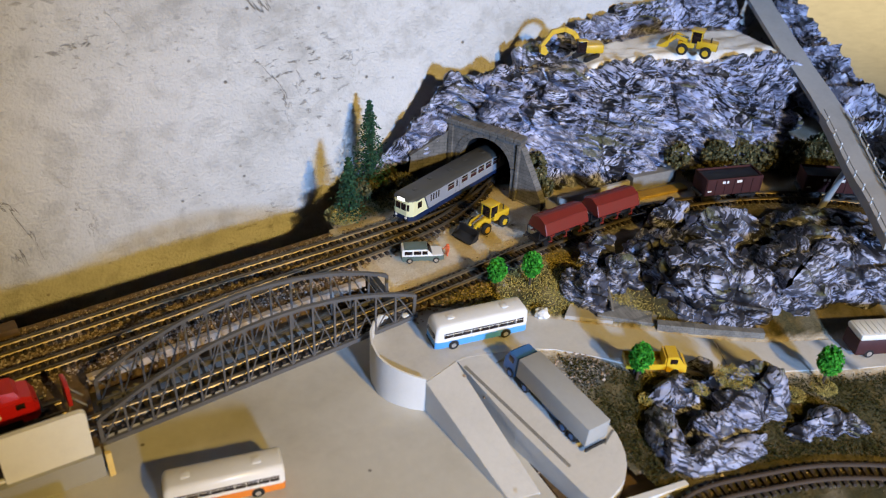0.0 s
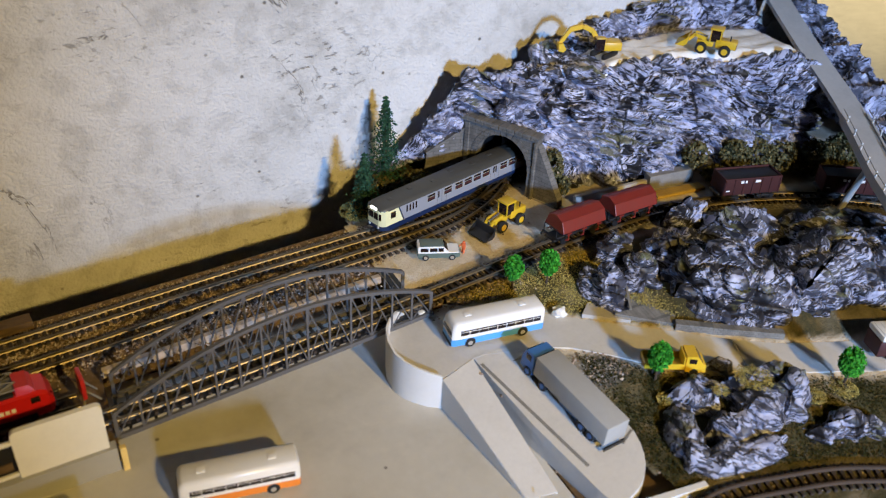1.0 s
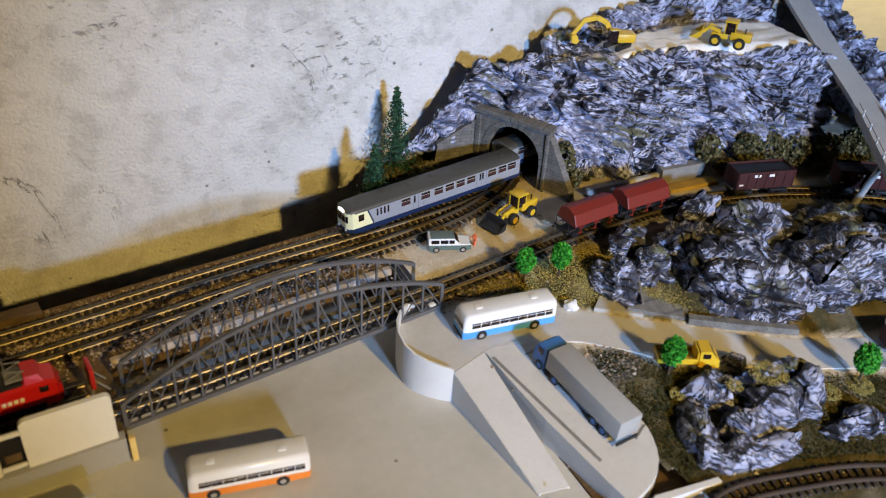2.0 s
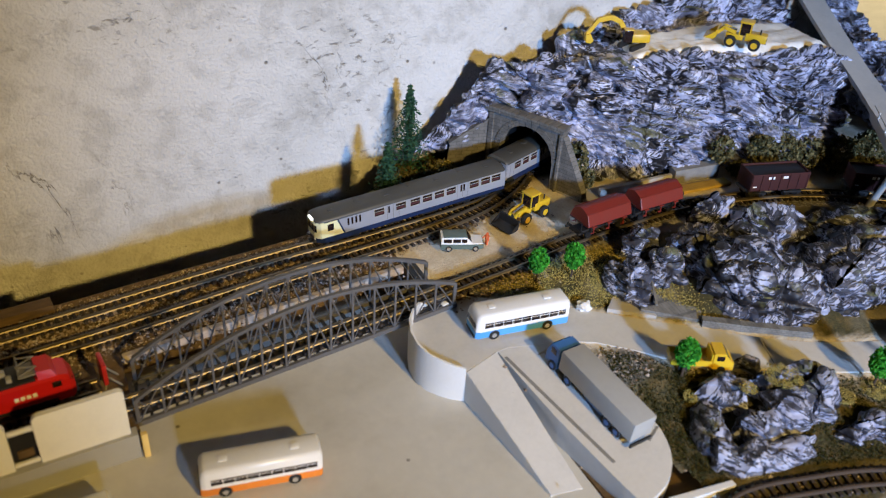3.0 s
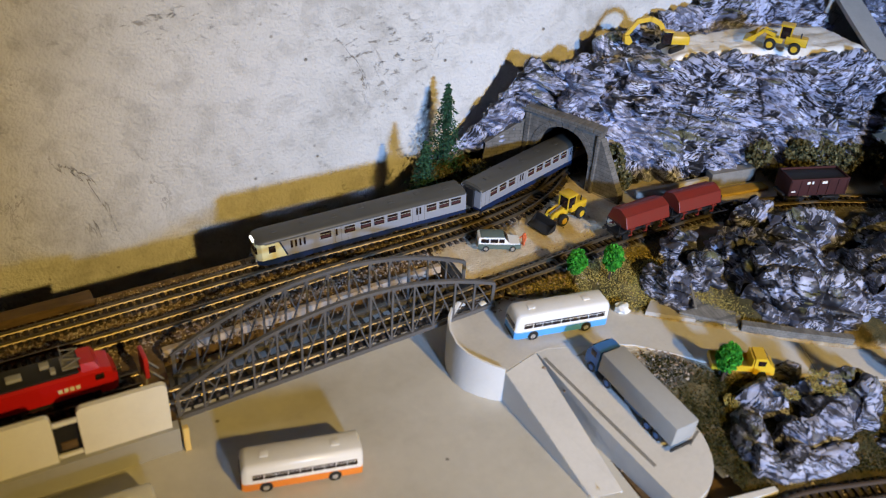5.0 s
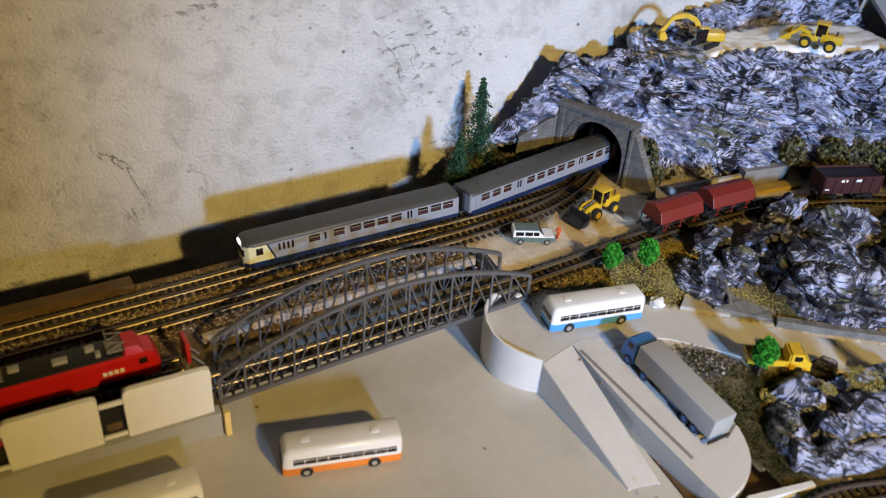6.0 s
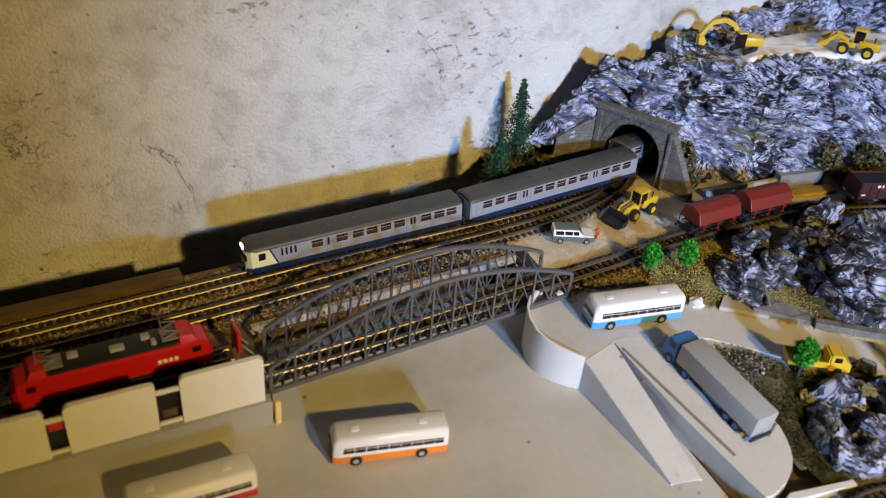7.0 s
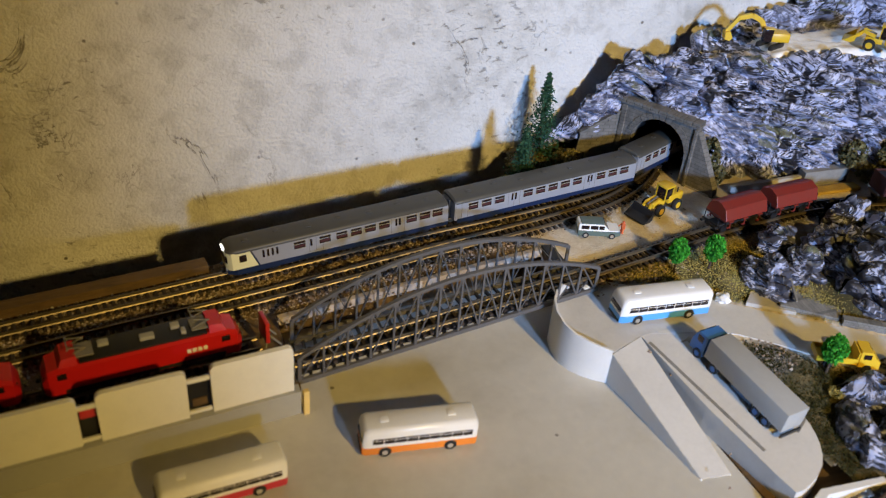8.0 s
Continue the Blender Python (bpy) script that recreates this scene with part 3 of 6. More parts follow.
def grit(name, label, places, size, material, category="ballast", flat=0.7):
    """Many small angular stones as one mesh."""
    verts, faces = [], []
    for x, y, z in places:
        r = size * rnd.uniform(0.5, 1.3)
        k = len(verts)
        a0 = rnd.uniform(0, 6.28)
        for i in range(4):
            a = a0 + i * 1.57 + rnd.uniform(-0.4, 0.4)
            verts.append((x + r * math.cos(a), y + r * math.sin(a), z + rnd.uniform(-0.5, 0.1) * r))
        verts.append((x + rnd.uniform(-0.3, 0.3) * r, y + rnd.uniform(-0.3, 0.3) * r, z + r * flat * rnd.uniform(0.6, 1.2)))
        faces += [(k + i, k + (i + 1) % 4, k + 4) for i in range(4)]
    return tagged(raw(name, verts, faces, material), label, category, kind="stuff")


def strewn(curve, n, spread, lo, hi, drop=0.33):
    out = []
    q, u = curve
    for _ in range(n):
        s = rnd.uniform(lo, min(hi, u[-1] - 0.5))
        p, d = at_len(curve, s), at_len(curve, s + 0.3) - at_len(curve, s - 0.3)
        w = rnd.gauss(0, spread)
        nn = Vector((-d.y, d.x, 0)).normalized()
        p = p + nn * w
        if rnd.random() < 0.6 and abs(abs(w) - 0.45) < 0.12:
            continue
        if p.x < 22 and p.y > lerp_x(p.x, REAR_EDGE) - 0.15:
            continue
        out.append((p.x, p.y, p.z - drop - 0.08 * abs(w)))
    return out


grit("ballast", "brown and grey track ballast grit", strewn(FAR, 14000, 1.15, 27, 78) + strewn(NEAR, 14000, 1.15, 27, 76, 0.36), 0.092, M["ballast"])
grit("ballast", "grey and brown grit beside the rails", strewn(BRIDGE_LINE, 3200, 0.8, 48, 92, 0.33) + strewn(SIDING, 1500, 0.9, 10, 40) + strewn(FRONT, 900, 0.9, 0, 40, 0.3), 0.1, M["ballast"])
places = []
for _ in range(5200):
    x, y = rnd.uniform(17.5, 44), rnd.uniform(20, 50)
    g = 0.0
    if math.hypot((x - 21.8) / 3.0, y - 45.2 - 0.13 * (x - 21.8)) < 0.95 or math.hypot((x - 25.2) / 1.4, y - 30.6) < 1.5 or math.hypot((x - 27.0) / 1.5, y - 46.2) < 1.0:
        g = 1
    if rnd.random() < g + 0.02:
        places.append((x, y, land(x, y) + 0.02))
grit("gravel", "loose grey gravel stones on the ground", places, 0.12, M["ballast"], "gravel")

# ------------------------------------------------------------------ roads, ramps, deck
strip = [(x, lerp_x(x, ROAD_UP)) for x in np.arange(19.4, 60, 1.0)]
low = [(x, lerp_x(x, ROAD_LOW)) for x in np.arange(19.4, 60, 1.0)]
bm = BM()
for k in range(len(strip) - 1):
    prism(bm, [low[k], low[k + 1], strip[k + 1], strip[k]], lambda x, y: road_z(x) - 0.5, lambda x, y: road_z(x))
bmesh.ops.remove_doubles(bm, verts=bm.verts, dist=0.001)
tagged(part("road", bm, M["road"], smooth=60), "pale cream model road surface", "road", kind="structure")
bm = BM()
bar(bm, (32.6, 26.9, road_z(33) + 0.004), (33.6, 29.2, road_z(33.5) + 0.004), 0.07, 0.02)
tagged(part("road_joint", bm, M["kerb"]), "dark joint line across the road", "joint", kind="structure")

curve_wall = [(17.0, 38.7), (16.2, 38.35), (15.6, 37.9), (15.1, 37.2), (14.8, 36.3), (14.75, 35.3), (15.0, 34.5), (15.45, 33.9), (15.95, 33.4), (16.45, 33.05)]
deck = [*curve_wall[::-1], (19.5, 39.0), (19.5, 33.9), (18.7, 33.8)]
bm = BM()
prism(bm, deck, 0.02, 2.06)
tagged(part("pavement", bm, M["road"], smooth=0), "cream raised road deck of painted card", "deck", kind="structure")
para = thing("parapet_wall", 0, 0, 0, 0, "curved white card retaining wall with a low parapet", "retaining wall")
bm = BM()
out = [Vector((x, y)) for x, y in curve_wall]
cen = Vector((17.4, 35.6))
rings = []
for i, p in enumerate(out):
    d = (p - cen).normalized() * 0.12
    h = 2.95 - 0.11 * max(0, i - 3) if 0 < i else 2.3
    rings.append([(p.x + d.x, p.y + d.y, 0.01), (p.x + d.x, p.y + d.y, h), (p.x, p.y, h), (p.x, p.y, 0.01)])
loft(bm, rings)
part("wall", bm, M["card"], para, smooth=50)
rampa = thing("ramp", 0, 0, 0, 0, "white card ramp sloping down to the grey board", "ramp", "ramps")
bm = BM()
prism(bm, [(16.47, 32.98), (17.32, 25.4), (18.98, 25.2), (18.73, 33.78)], lambda x, y: 0.05 + 2.0 * min(1, max(0, (y - 25.3) / 7.9)), lambda x, y: 0.09 + 2.0 * min(1, max(0, (y - 25.3) / 7.9)))
part("slope", bm, M["road"], rampa, "pale painted road surface", smooth=0)
for side_ in ([(16.45, 33.0), (17.3, 25.4), (17.42, 25.4), (16.57, 33.0)], [(18.63, 33.8), (18.88, 25.2), (19.0, 25.2), (18.75, 33.8)]):
    bm = BM()
    prism(bm, side_, 0.01, lambda x, y: 0.045 + 2.0 * min(1, max(0, (y - 25.3) / 7.9)))
    part("side_wall", bm, M["card"], rampa, "white card side", smooth=0)


def ramp_z(y):
    return 1.1 + (min(34.0, y) - 22.6) * 0.0842


rampb = thing("ramp", 0, 0, 0, 0, "pale road ramp with a dark groove under the lorry", "ramp", "ramps")
bm = BM()
prism(bm, [(18.8, 33.95), (19.4, 28.4), (20.2, 23.7), (20.45, 22.6), (20.9, 22.6), (21.5, 22.8), (22.2, 23.1), (22.8, 23.5), (23.3, 24.05), (23.65, 24.65), (23.9, 25.3), (24.05, 25.95), (24.05, 26.6), (23.95, 27.4), (23.4, 30), (22.4, 33.0), (21.6, 33.95)], 0.01, lambda x, y: ramp_z(y))
part("slope", bm, M["road"], rampb, smooth=0)
bm = BM()
bar(bm, (19.02, 33.3, ramp_z(33.3) + 0.006), (20.55, 25.1, ramp_z(25.1) + 0.006), 0.2, 0.02)
part("groove", bm, M["kerb"], rampb, "dark brown groove")
bm = BM()
bar(bm, (23.0, 25.6, ramp_z(25.6) + 0.015), (24.0, 26.2, ramp_z(25.9) + 0.015), 0.14, 0.04)
part("slot", bm, M["kerb"], rampb)
bm = BM()
prism(bm, [(19.4, 20.6), (22, 22.1), (25.5, 21.85), (25.5, 22.15), (21.9, 22.5), (19.2, 21.2)], 0.01, 0.95)
tagged(part("trim", bm, M["card"], smooth=0), "white card strip edging the front track", "edging", kind="structure")

bm = BM()
bar(bm, (31.2, 31.6, 2.1), (33.0, 30.4, 2.12), 0.5, 0.55), bar(bm, (33.0, 30.4, 2.12), (36.6, 28.3, 2.05), 0.5, 0.5)
tagged(part("kerb", bm, M["pavers"]), "low grey stone kerb wall beside the road", "kerb", kind="structure")
sett = thing("stone_ramp", 0, 0, 0, 0, "grey sett-paved path running up beside the rocks", "path")
bm = BM()
prism(bm, [(28.3, 33.7), (31.2, 31.7), (32.4, 33.0), (30.2, 35.6)], 1.6, lambda x, y: 2.15 + 0.12 * (y - 31.7))
part("slope", bm, M["pavers"], sett, smooth=0)
bm = BM()
bar(bm, (29.2, 33.4, 2.62), (30.3, 35.4, 2.85), 0.12, 0.1)
part("gutter", bm, M["kerb"], sett)
slab = thing("concrete_apron", 0, 0, 0, 0, "grey concrete apron beside the road", "apron")
bm = BM()
prism(bm, [(26.6, 34.6), (29.0, 33.0), (29.4, 34.4), (28.0, 35.8)], 1.6, lambda x, y: 2.16 + 0.05 * (y - 33))
part("slab", bm, M["concrete"], slab, smooth=0)

# grey wedge of card lining the right of the dirt yard, and low grey walls and a plank behind the wagons
bm = BM()
prism(bm, [(30.6, 47.6), (31.4, 45.4), (33.2, 44.2), (33.4, 45.2), (32.0, 47.9)], 2.3, lambda x, y: 2.75 + 0.0 * x)
tagged(part("pavement", bm, M["concrete"], smooth=0), "grey slab at the foot of the portal wing", "slab", kind="structure")
# The first bar is a concrete-coloured box standing in for a grey rock slab.
for a, b, mt, w, h, lab in (((33.2, 45.3, 2.8), (40.0, 45.4, 2.8), "concrete", 0.35, 0.9, "low grey slab wall behind the wagons"),
                            ((38.4, 43.9, 2.75), (43.6, 43.7, 2.75), "plankyellow", 0.9, 0.25, "ochre yellow plank lying by the track"),
                            ((39.6, 45.3, 3.1), (43.6, 45.1, 3.1), "kerb", 0.8, 1.2, "grey stone block wall at the mountain foot")):
    bm = BM()
    bar(bm, a, b, w, h)
    bmesh.ops.bevel(bm, geom=list(bm.edges), offset=0.04, segments=1, affect="EDGES")
    tagged(part("timber_wall" if mt != "plankyellow" else "plank", bm, M[mt]), lab, "low wall" if mt != "plankyellow" else "plank")

# ------------------------------------------------------------------ rocks


def rocky(name, label, nu, nv, surface, amp, muted=None, seed=0.0, parent=None, layer=0.2, skin="rock"):
    """A rock skin: a smooth sheet pushed in and out by lumps and tilted strata."""
    pts = np.array([[surface(i / nu, j / nv) for i in range(nu + 1)] for j in range(nv + 1)], float)
    du, dv = np.gradient(pts, axis=1), np.gradient(pts, axis=0)
    nor = np.cross(du, dv)
    nor /= np.linalg.norm(nor, axis=2)[:, :, None] + 1e-9
    verts = []
    for j in range(nv + 1):
        for i in range(nu + 1):
            x, y, z = pts[j, i]
            k = amp * (muted(i / nu, j / nv) if muted else 1.0)
            lump = 1.7 * fbm(x * 0.33 + seed, y * 0.33, z * 0.33, 3)
            ridge = 0.5 - abs(fbm(x * 0.6, y * 0.6 + seed, z * 0.9, 3)) * 2.2
            tilt = 0.5 * noise.noise((x * 0.12 + seed, y * 0.12, z * 0.12 + 7))
            q = (z + tilt * 3.5 + 0.22 * x + 1.3 * fbm(x * 0.45, y * 0.45, z * 0.45 + seed, 2)) * 1.7
            step = (q - math.floor(q))
            strata = (min(step * 1.6, 1.0) - 0.5) * layer * 2
            fine = 0.09 * fbm(x * 2.3, y * 2.3, z * 2.3 + seed, 2)
            dist = noise.voronoi((x * 0.42 + seed, y * 0.42, z * 0.6 + 0.16 * x))[0]
            edge = min(1.0, (dist[1] - dist[0]) * 3.0)
            dist = noise.voronoi((x * 1.3, y * 1.3 + seed, z * 2.0 + 0.35 * x))[0]
            chip = min(1.0, (dist[1] - dist[0]) * 2.5)
            d = k * (lump + 0.3 * ridge + strata + fine + 1.0 * (edge - 0.7) + 0.12 * (chip - 0.6) + 0.2 * dist[0])
            n = nor[j, i]
            verts.append((x + n[0] * d, y + n[1] * d, z + n[2] * d))
    faces = [(j * (nu + 1) + i, j * (nu + 1) + i + 1, (j + 1) * (nu + 1) + i + 1, (j + 1) * (nu + 1) + i) for j in range(nv) for i in range(nu)]
    ob = raw(name, verts, faces, M[skin], parent, label, smooth=True)
    ob.data.set_sharp_from_angle(angle=radians(38))
    return ob


X0, X1 = 21.5, 56.5
FOOT = [(21.5, 55.4, 2.3), (24, 54.0, 3.2), (26.5, 53.0, 4.6), (28.2, 52.2, 7.4), (30.6, 49.6, 7.2), (31.4, 48.7, 5.2), (32.4, 48.2, 2.5), (34, 47.5, 2.3), (38, 46.4, 2.3), (45, 45.4, 2.3), (52.7, 43.6, 2.3), (55, 44.4, 2.3), (56.5, 47.0, 2.3)]
LIP = [(21.5, 55.0, 2.3), (23, 53.9, 4.1), (25.5, 53.2, 6.9), (27.2, 52.5, 9.9), (28.4, 52.2, 10.7), (30.5, 51.4, 10.5), (33, 50.6, 10.3), (36, 48.4, 11.0), (42, 47.9, 11.0), (47, 46.8, 11.0), (52, 45.3, 11.0), (54.5, 45.8, 10.4), (56.5, 48, 9)]
BACK = [(21.5, 55.1, 2.4), (23, 54.0, 4.0), (25.5, 53.4, 6.7), (28.0, 52.7, 10.3), (31, 52.2, 10.2), (34, 52.2, 10.8), (36, 52.4, 10.9), (42, 53.2, 11.1), (48, 53.9, 11.1), (52, 52.5, 11.1), (54.5, 52, 10.6), (56.5, 53, 9.5)]
RIM = [(21.5, 55.2, 2.4), (23, 54.2, 3.5), (25.6, 53.8, 6.0), (28.3, 53.3, 9.2), (31, 53.0, 9.2), (34, 53.1, 10.7), (37, 53.6, 11.7), (41, 54.2, 12.5), (44, 54.5, 12.9), (48, 54.8, 13.3), (52, 54.6, 13.8), (56.5, 55.0, 13.0)]
REAR = [(21.5, 55.5, 2.2), (56.5, 55.6, 2.2)]


def mountain_surface(u, v):
    x = X0 + (X1 - X0) * u
    rows = [FOOT, LIP, BACK, RIM, REAR]
    k = (0.0, 0.54, 0.76, 0.9, 1.0)
    i = min(3, sum(v >= s for s in k[1:]))
    f = (v - k[i]) / (k[i + 1] - k[i])
    a, b = rows[i], rows[i + 1]
    y = lerp_x(x, a) * (1 - f) + lerp_x(x, b) * f
    z = lerp_x(x, a, 2) * (1 - f) + lerp_x(x, b, 2) * f
    if i == 0:
        z += 0.0
        y -= 0.9 * math.sin(math.pi * f) * smooth01((x - 31) / 3)
    return x, y, z


def mountain_mute(u, v):
    x = X0 + (X1 - X0) * u
    sand = smooth01((x - 33.5) / 2) * smooth01((v - 0.53) / 0.05) * smooth01((0.79 - v) / 0.05)
    return (1 - 0.85 * sand) * (0.45 + 0.55 * smooth01((x - 24) / 6))


mountain = rocky("mountain", "tall grey-blue rock mountain with black cracks above the tunnel", 330, 230, mountain_surface, 1.0, mountain_mute, 2.0)
tagged(mountain, category="mountain")
bpy.context.view_layer.update()

xs, ys = np.linspace(36.0, 55.5, 60), np.linspace(0, 1, 34)
verts = []
for v in ys:
    for x in xs:
        y = lerp_x(x, LIP) * (1 - v) + lerp_x(x, BACK) * v + 0.5 * (1 - v) - 0.2
        rim = min(smooth01(v / 0.16), smooth01((1 - v) / 0.2), smooth01((x - 36.0) / 2.2), smooth01((55.0 - x) / 2.5))
        verts.append((x, y, 10.2 + 1.2 * rim + 0.30 * fbm(x * 0.7, y * 0.7, 5) + 0.15 * fbm(x * 2.2, y * 2.2, 1)))
faces = [(j * 60 + i, j * 60 + i + 1, (j + 1) * 60 + i + 1, (j + 1) * 60 + i) for j in range(33) for i in range(59)]
tagged(raw("sand", verts, faces, M["sand"], smooth=True), "white sandy quarry floor on top of the mountain", "sand", kind="structure")


def mound(foot, height, peak, power):
    """A surface over a closed plan outline rising to a ridge; u runs round, v from foot to top."""
    n = len(foot)

    def f(u, v):
        a = u * n
        i = int(a) % n
        t = a - int(a)
        p = Vector(foot[i]).lerp(Vector(foot[(i + 1) % n]), t)
        c = Vector((peak[0] + (p.x - peak[0]) * 0.06, peak[1] + (p.y - peak[1]) * 0.04))
        q = p.lerp(c, v ** 1.25)
        h = height(q.x, q.y) if callable(height) else height
        return q.x, q.y, land(q.x, q.y) - 0.5 + (h + 0.5) * (math.sin(v * math.pi / 2) ** power)
    return f


HILLS = (
    ("rock_outcrop", "grey streaked rock outcrop between railway and road", [(27.4, 36.0), (27.6, 34.4), (28.7, 33.6), (29.9, 34.2), (30.4, 35.8), (30.0, 37.3), (28.4, 37.5)], 1.6, (29.0, 35.6), 0.75, 90, 46, 11.0, 0.45),
    ("rock_outcrop", "grey streaked rock lump beside the large rock hill", [(30.2, 35.8), (30.8, 34.8), (32.2, 34.7), (33.1, 35.6), (32.8, 37.0), (31.2, 37.3)], 1.6, (31.7, 36.0), 0.75, 80, 40, 17.0, 0.4),
    ("rock_outcrop", "pointed grey boulder pile beside the curved track", [(36.8, 40.2), (37.2, 38.6), (38.8, 38.0), (40.2, 38.8), (40.0, 40.0), (38.6, 40.6)], 2.1, (38.5, 39.3), 0.9, 70, 34, 31.0, 0.45),
    ("rock_outcrop", "low grey rocks in dark turf", [(32.4, 22.6), (33.4, 21.5), (35.4, 20.6), (37.6, 20.0), (37.4, 21.4), (35.2, 22.6)], 0.8, (35, 21.6), 0.8, 90, 34, 61.0, 0.5),
)
for nm, lab, foot, h, peak, pw, nu, nv, seed, amp in HILLS:
    tagged(rocky(nm, lab, nu, nv, mound(foot, h, peak, pw), amp, lambda u, v: 1.0, seed, skin="darkrock"), category="rock", group="rock outcrops")

front = thing("boulder_pile", 0, 0, 0, 0, "rounded grey striped boulders in turf between road and track", "boulders")
PILE = (
    ([(27.3, 27.2), (26.0, 26.2), (25.3, 24.6), (25.2, 22.9), (26.4, 22.5), (27.3, 23.6), (27.5, 25.2), (28.1, 26.4)], 1.15, (26.3, 24.4)),
    ([(25.2, 23.2), (25.9, 21.9), (28.3, 21.5), (30.8, 21.8), (31.8, 22.7), (29.8, 23.4), (27.4, 23.7)], 1.15, (28.3, 22.6)),
    ([(27.2, 24.6), (28.6, 25.3), (30.1, 24.3), (30.0, 22.9), (28.2, 22.7)], 1.65, (28.8, 24.0)),
    ([(29.5, 24.2), (29.9, 25.6), (31.9, 25.6), (32.8, 24.2), (31.6, 22.9), (30.1, 23.0)], 1.7, (31.1, 24.4)),
    ([(32.0, 23.3), (33.0, 22.8), (34.4, 23.7), (35.0, 25.1), (33.9, 25.8), (32.3, 25.2)], 1.5, (33.4, 24.4)),
    ([(27.1, 27.3), (28.9, 27.7), (30.1, 26.2), (29.2, 25.0), (27.8, 25.9)], 1.4, (28.7, 26.5)),
    ([(30.2, 28.2), (31.6, 28.2), (31.8, 27.2), (30.9, 26.6)], 0.9, (31.1, 27.5)),
    ([(32.2, 26.4), (33.8, 26.5), (34.5, 25.3), (33.0, 25.0)], 1.35, (33.3, 25.8)),
    ([(29.6, 26.4), (31.4, 26.5), (31.9, 25.6), (30.2, 25.2)], 1.5, (30.8, 26.0)))
for k, (foot, h, peak) in enumerate(PILE):
    rocky("boulder", "", 72, 34, mound(foot, h, peak, 0.62), 0.24, None, 45.0 + 7 * k, front, skin="striped", layer=0.16)

hill = thing("rock_hill", 0, 0, 0, 0, "large grey streaked rock hill of several lobes beside the road", "rock hill")
for foot, h, peak, nu, nv, seed in (
    ([(32.6, 33.4), (33.3, 31.0), (36.4, 29.1), (38.8, 29.2), (39.6, 31.5), (39, 34.5), (36, 36), (33.4, 35.6)], 2.6, (36, 32.6), 150, 60, 23.0),
    ([(38.2, 29.4), (42, 28), (46, 26.8), (50, 26.4), (52, 29), (50, 33), (45, 35), (40, 34.5), (38.4, 32)], 2.4, (44, 30.8), 180, 60, 27.0),
    ([(33.0, 36.4), (33.6, 38.0), (35.6, 38.9), (37.6, 38.2), (37.6, 35.6), (35.4, 34.6), (33.6, 35.0)], 2.0, (35.4, 36.7), 110, 50, 33.0),
    ([(37.4, 37.4), (38.6, 38.8), (42, 38.8), (44.6, 37.2), (43.6, 35.0), (40, 34.4), (37.8, 35.4)], 2.1, (40.3, 36.9), 130, 56, 36.0),
    ([(29.9, 38.4), (30.6, 39.3), (32.4, 39.4), (33.4, 38.4), (32.6, 37.4), (30.8, 37.4)], 1.5, (31.7, 38.4), 80, 36, 43.0),
    ([(42.5, 38.6), (48, 37.2), (54, 33), (56, 29), (52, 27.5), (47, 33), (43, 34.5)], 1.4, (48.5, 34), 150, 50, 39.0)):
    rocky("boulder", "", nu, nv, mound(foot, h, peak, 0.62), 0.5, lambda u, v: 1.0, seed, hill, skin="darkrock")

# rocky slope beyond the road bridge
def far_slope(u, v):
    top, f = 7.6 + 6.2 * u, smooth01((v - 0.3) / 0.7)
    return 54.2 + 5.4 * u + 7.0 * v, 38.0 + 20 * u - 1.5 * v, (top - 0.5) * (1 - f) + 1.2 * f + 1.1 * math.sin(math.pi * min(1, v * 1.3))


tagged(rocky("rock_outcrop", "grey rock slope beyond the road viaduct", 120, 70, far_slope, 0.6, None, 71.0), category="rock", group="rock outcrops")
# ------------------------------------------------------------------ tunnel portal
portal = thing("tunnel_portal", 29.45, 49.5, 2.4, -61, "grey masonry tunnel portal with an arched opening and wing walls", "tunnel portal")
HW, SPRING, TOPZ = 2.15, 2.15, 4.75
arch = [(HW * math.cos(a), SPRING + HW * 1.02 * math.sin(a)) for a in np.linspace(0, math.pi, 19)]
inner = [(HW, -0.2), *arch, (-HW, -0.2)]
outer = []
for x, z in inner:
    if z <= -0.19:
        outer.append((math.copysign(2.75 if x > 0 else 3.5, x), -0.2))
    else:
        k = abs(x) / HW
        ox = (2.75 if x > 0 else 3.5) * (1 if k > 0.72 else k / 0.72) * (1 if x > 0 else -1)
        oz = TOPZ if k <= 0.72 else SPRING + (TOPZ - SPRING) * min(1.0, (z - SPRING) / (HW * 1.02 * 0.69))
        outer.append((ox, oz))
bm = BM()
f0 = [(bm.verts.new((a, 0, b)), bm.verts.new((c, 0, d)), bm.verts.new((a, 0.7, b)), bm.verts.new((c, 0.7, d))) for (a, b), (c, d) in zip(inner, outer)]
for p, q in zip(f0, f0[1:]):
    bm.faces.new((p[0], q[0], q[1], p[1])), bm.faces.new((p[2], p[3], q[3], q[2]))
    bm.faces.new((p[0], p[2], q[2], q[0])), bm.faces.new((p[1], q[1], q[3], p[3]))
part("face", bm, M["stonegrey"], portal, smooth=25)
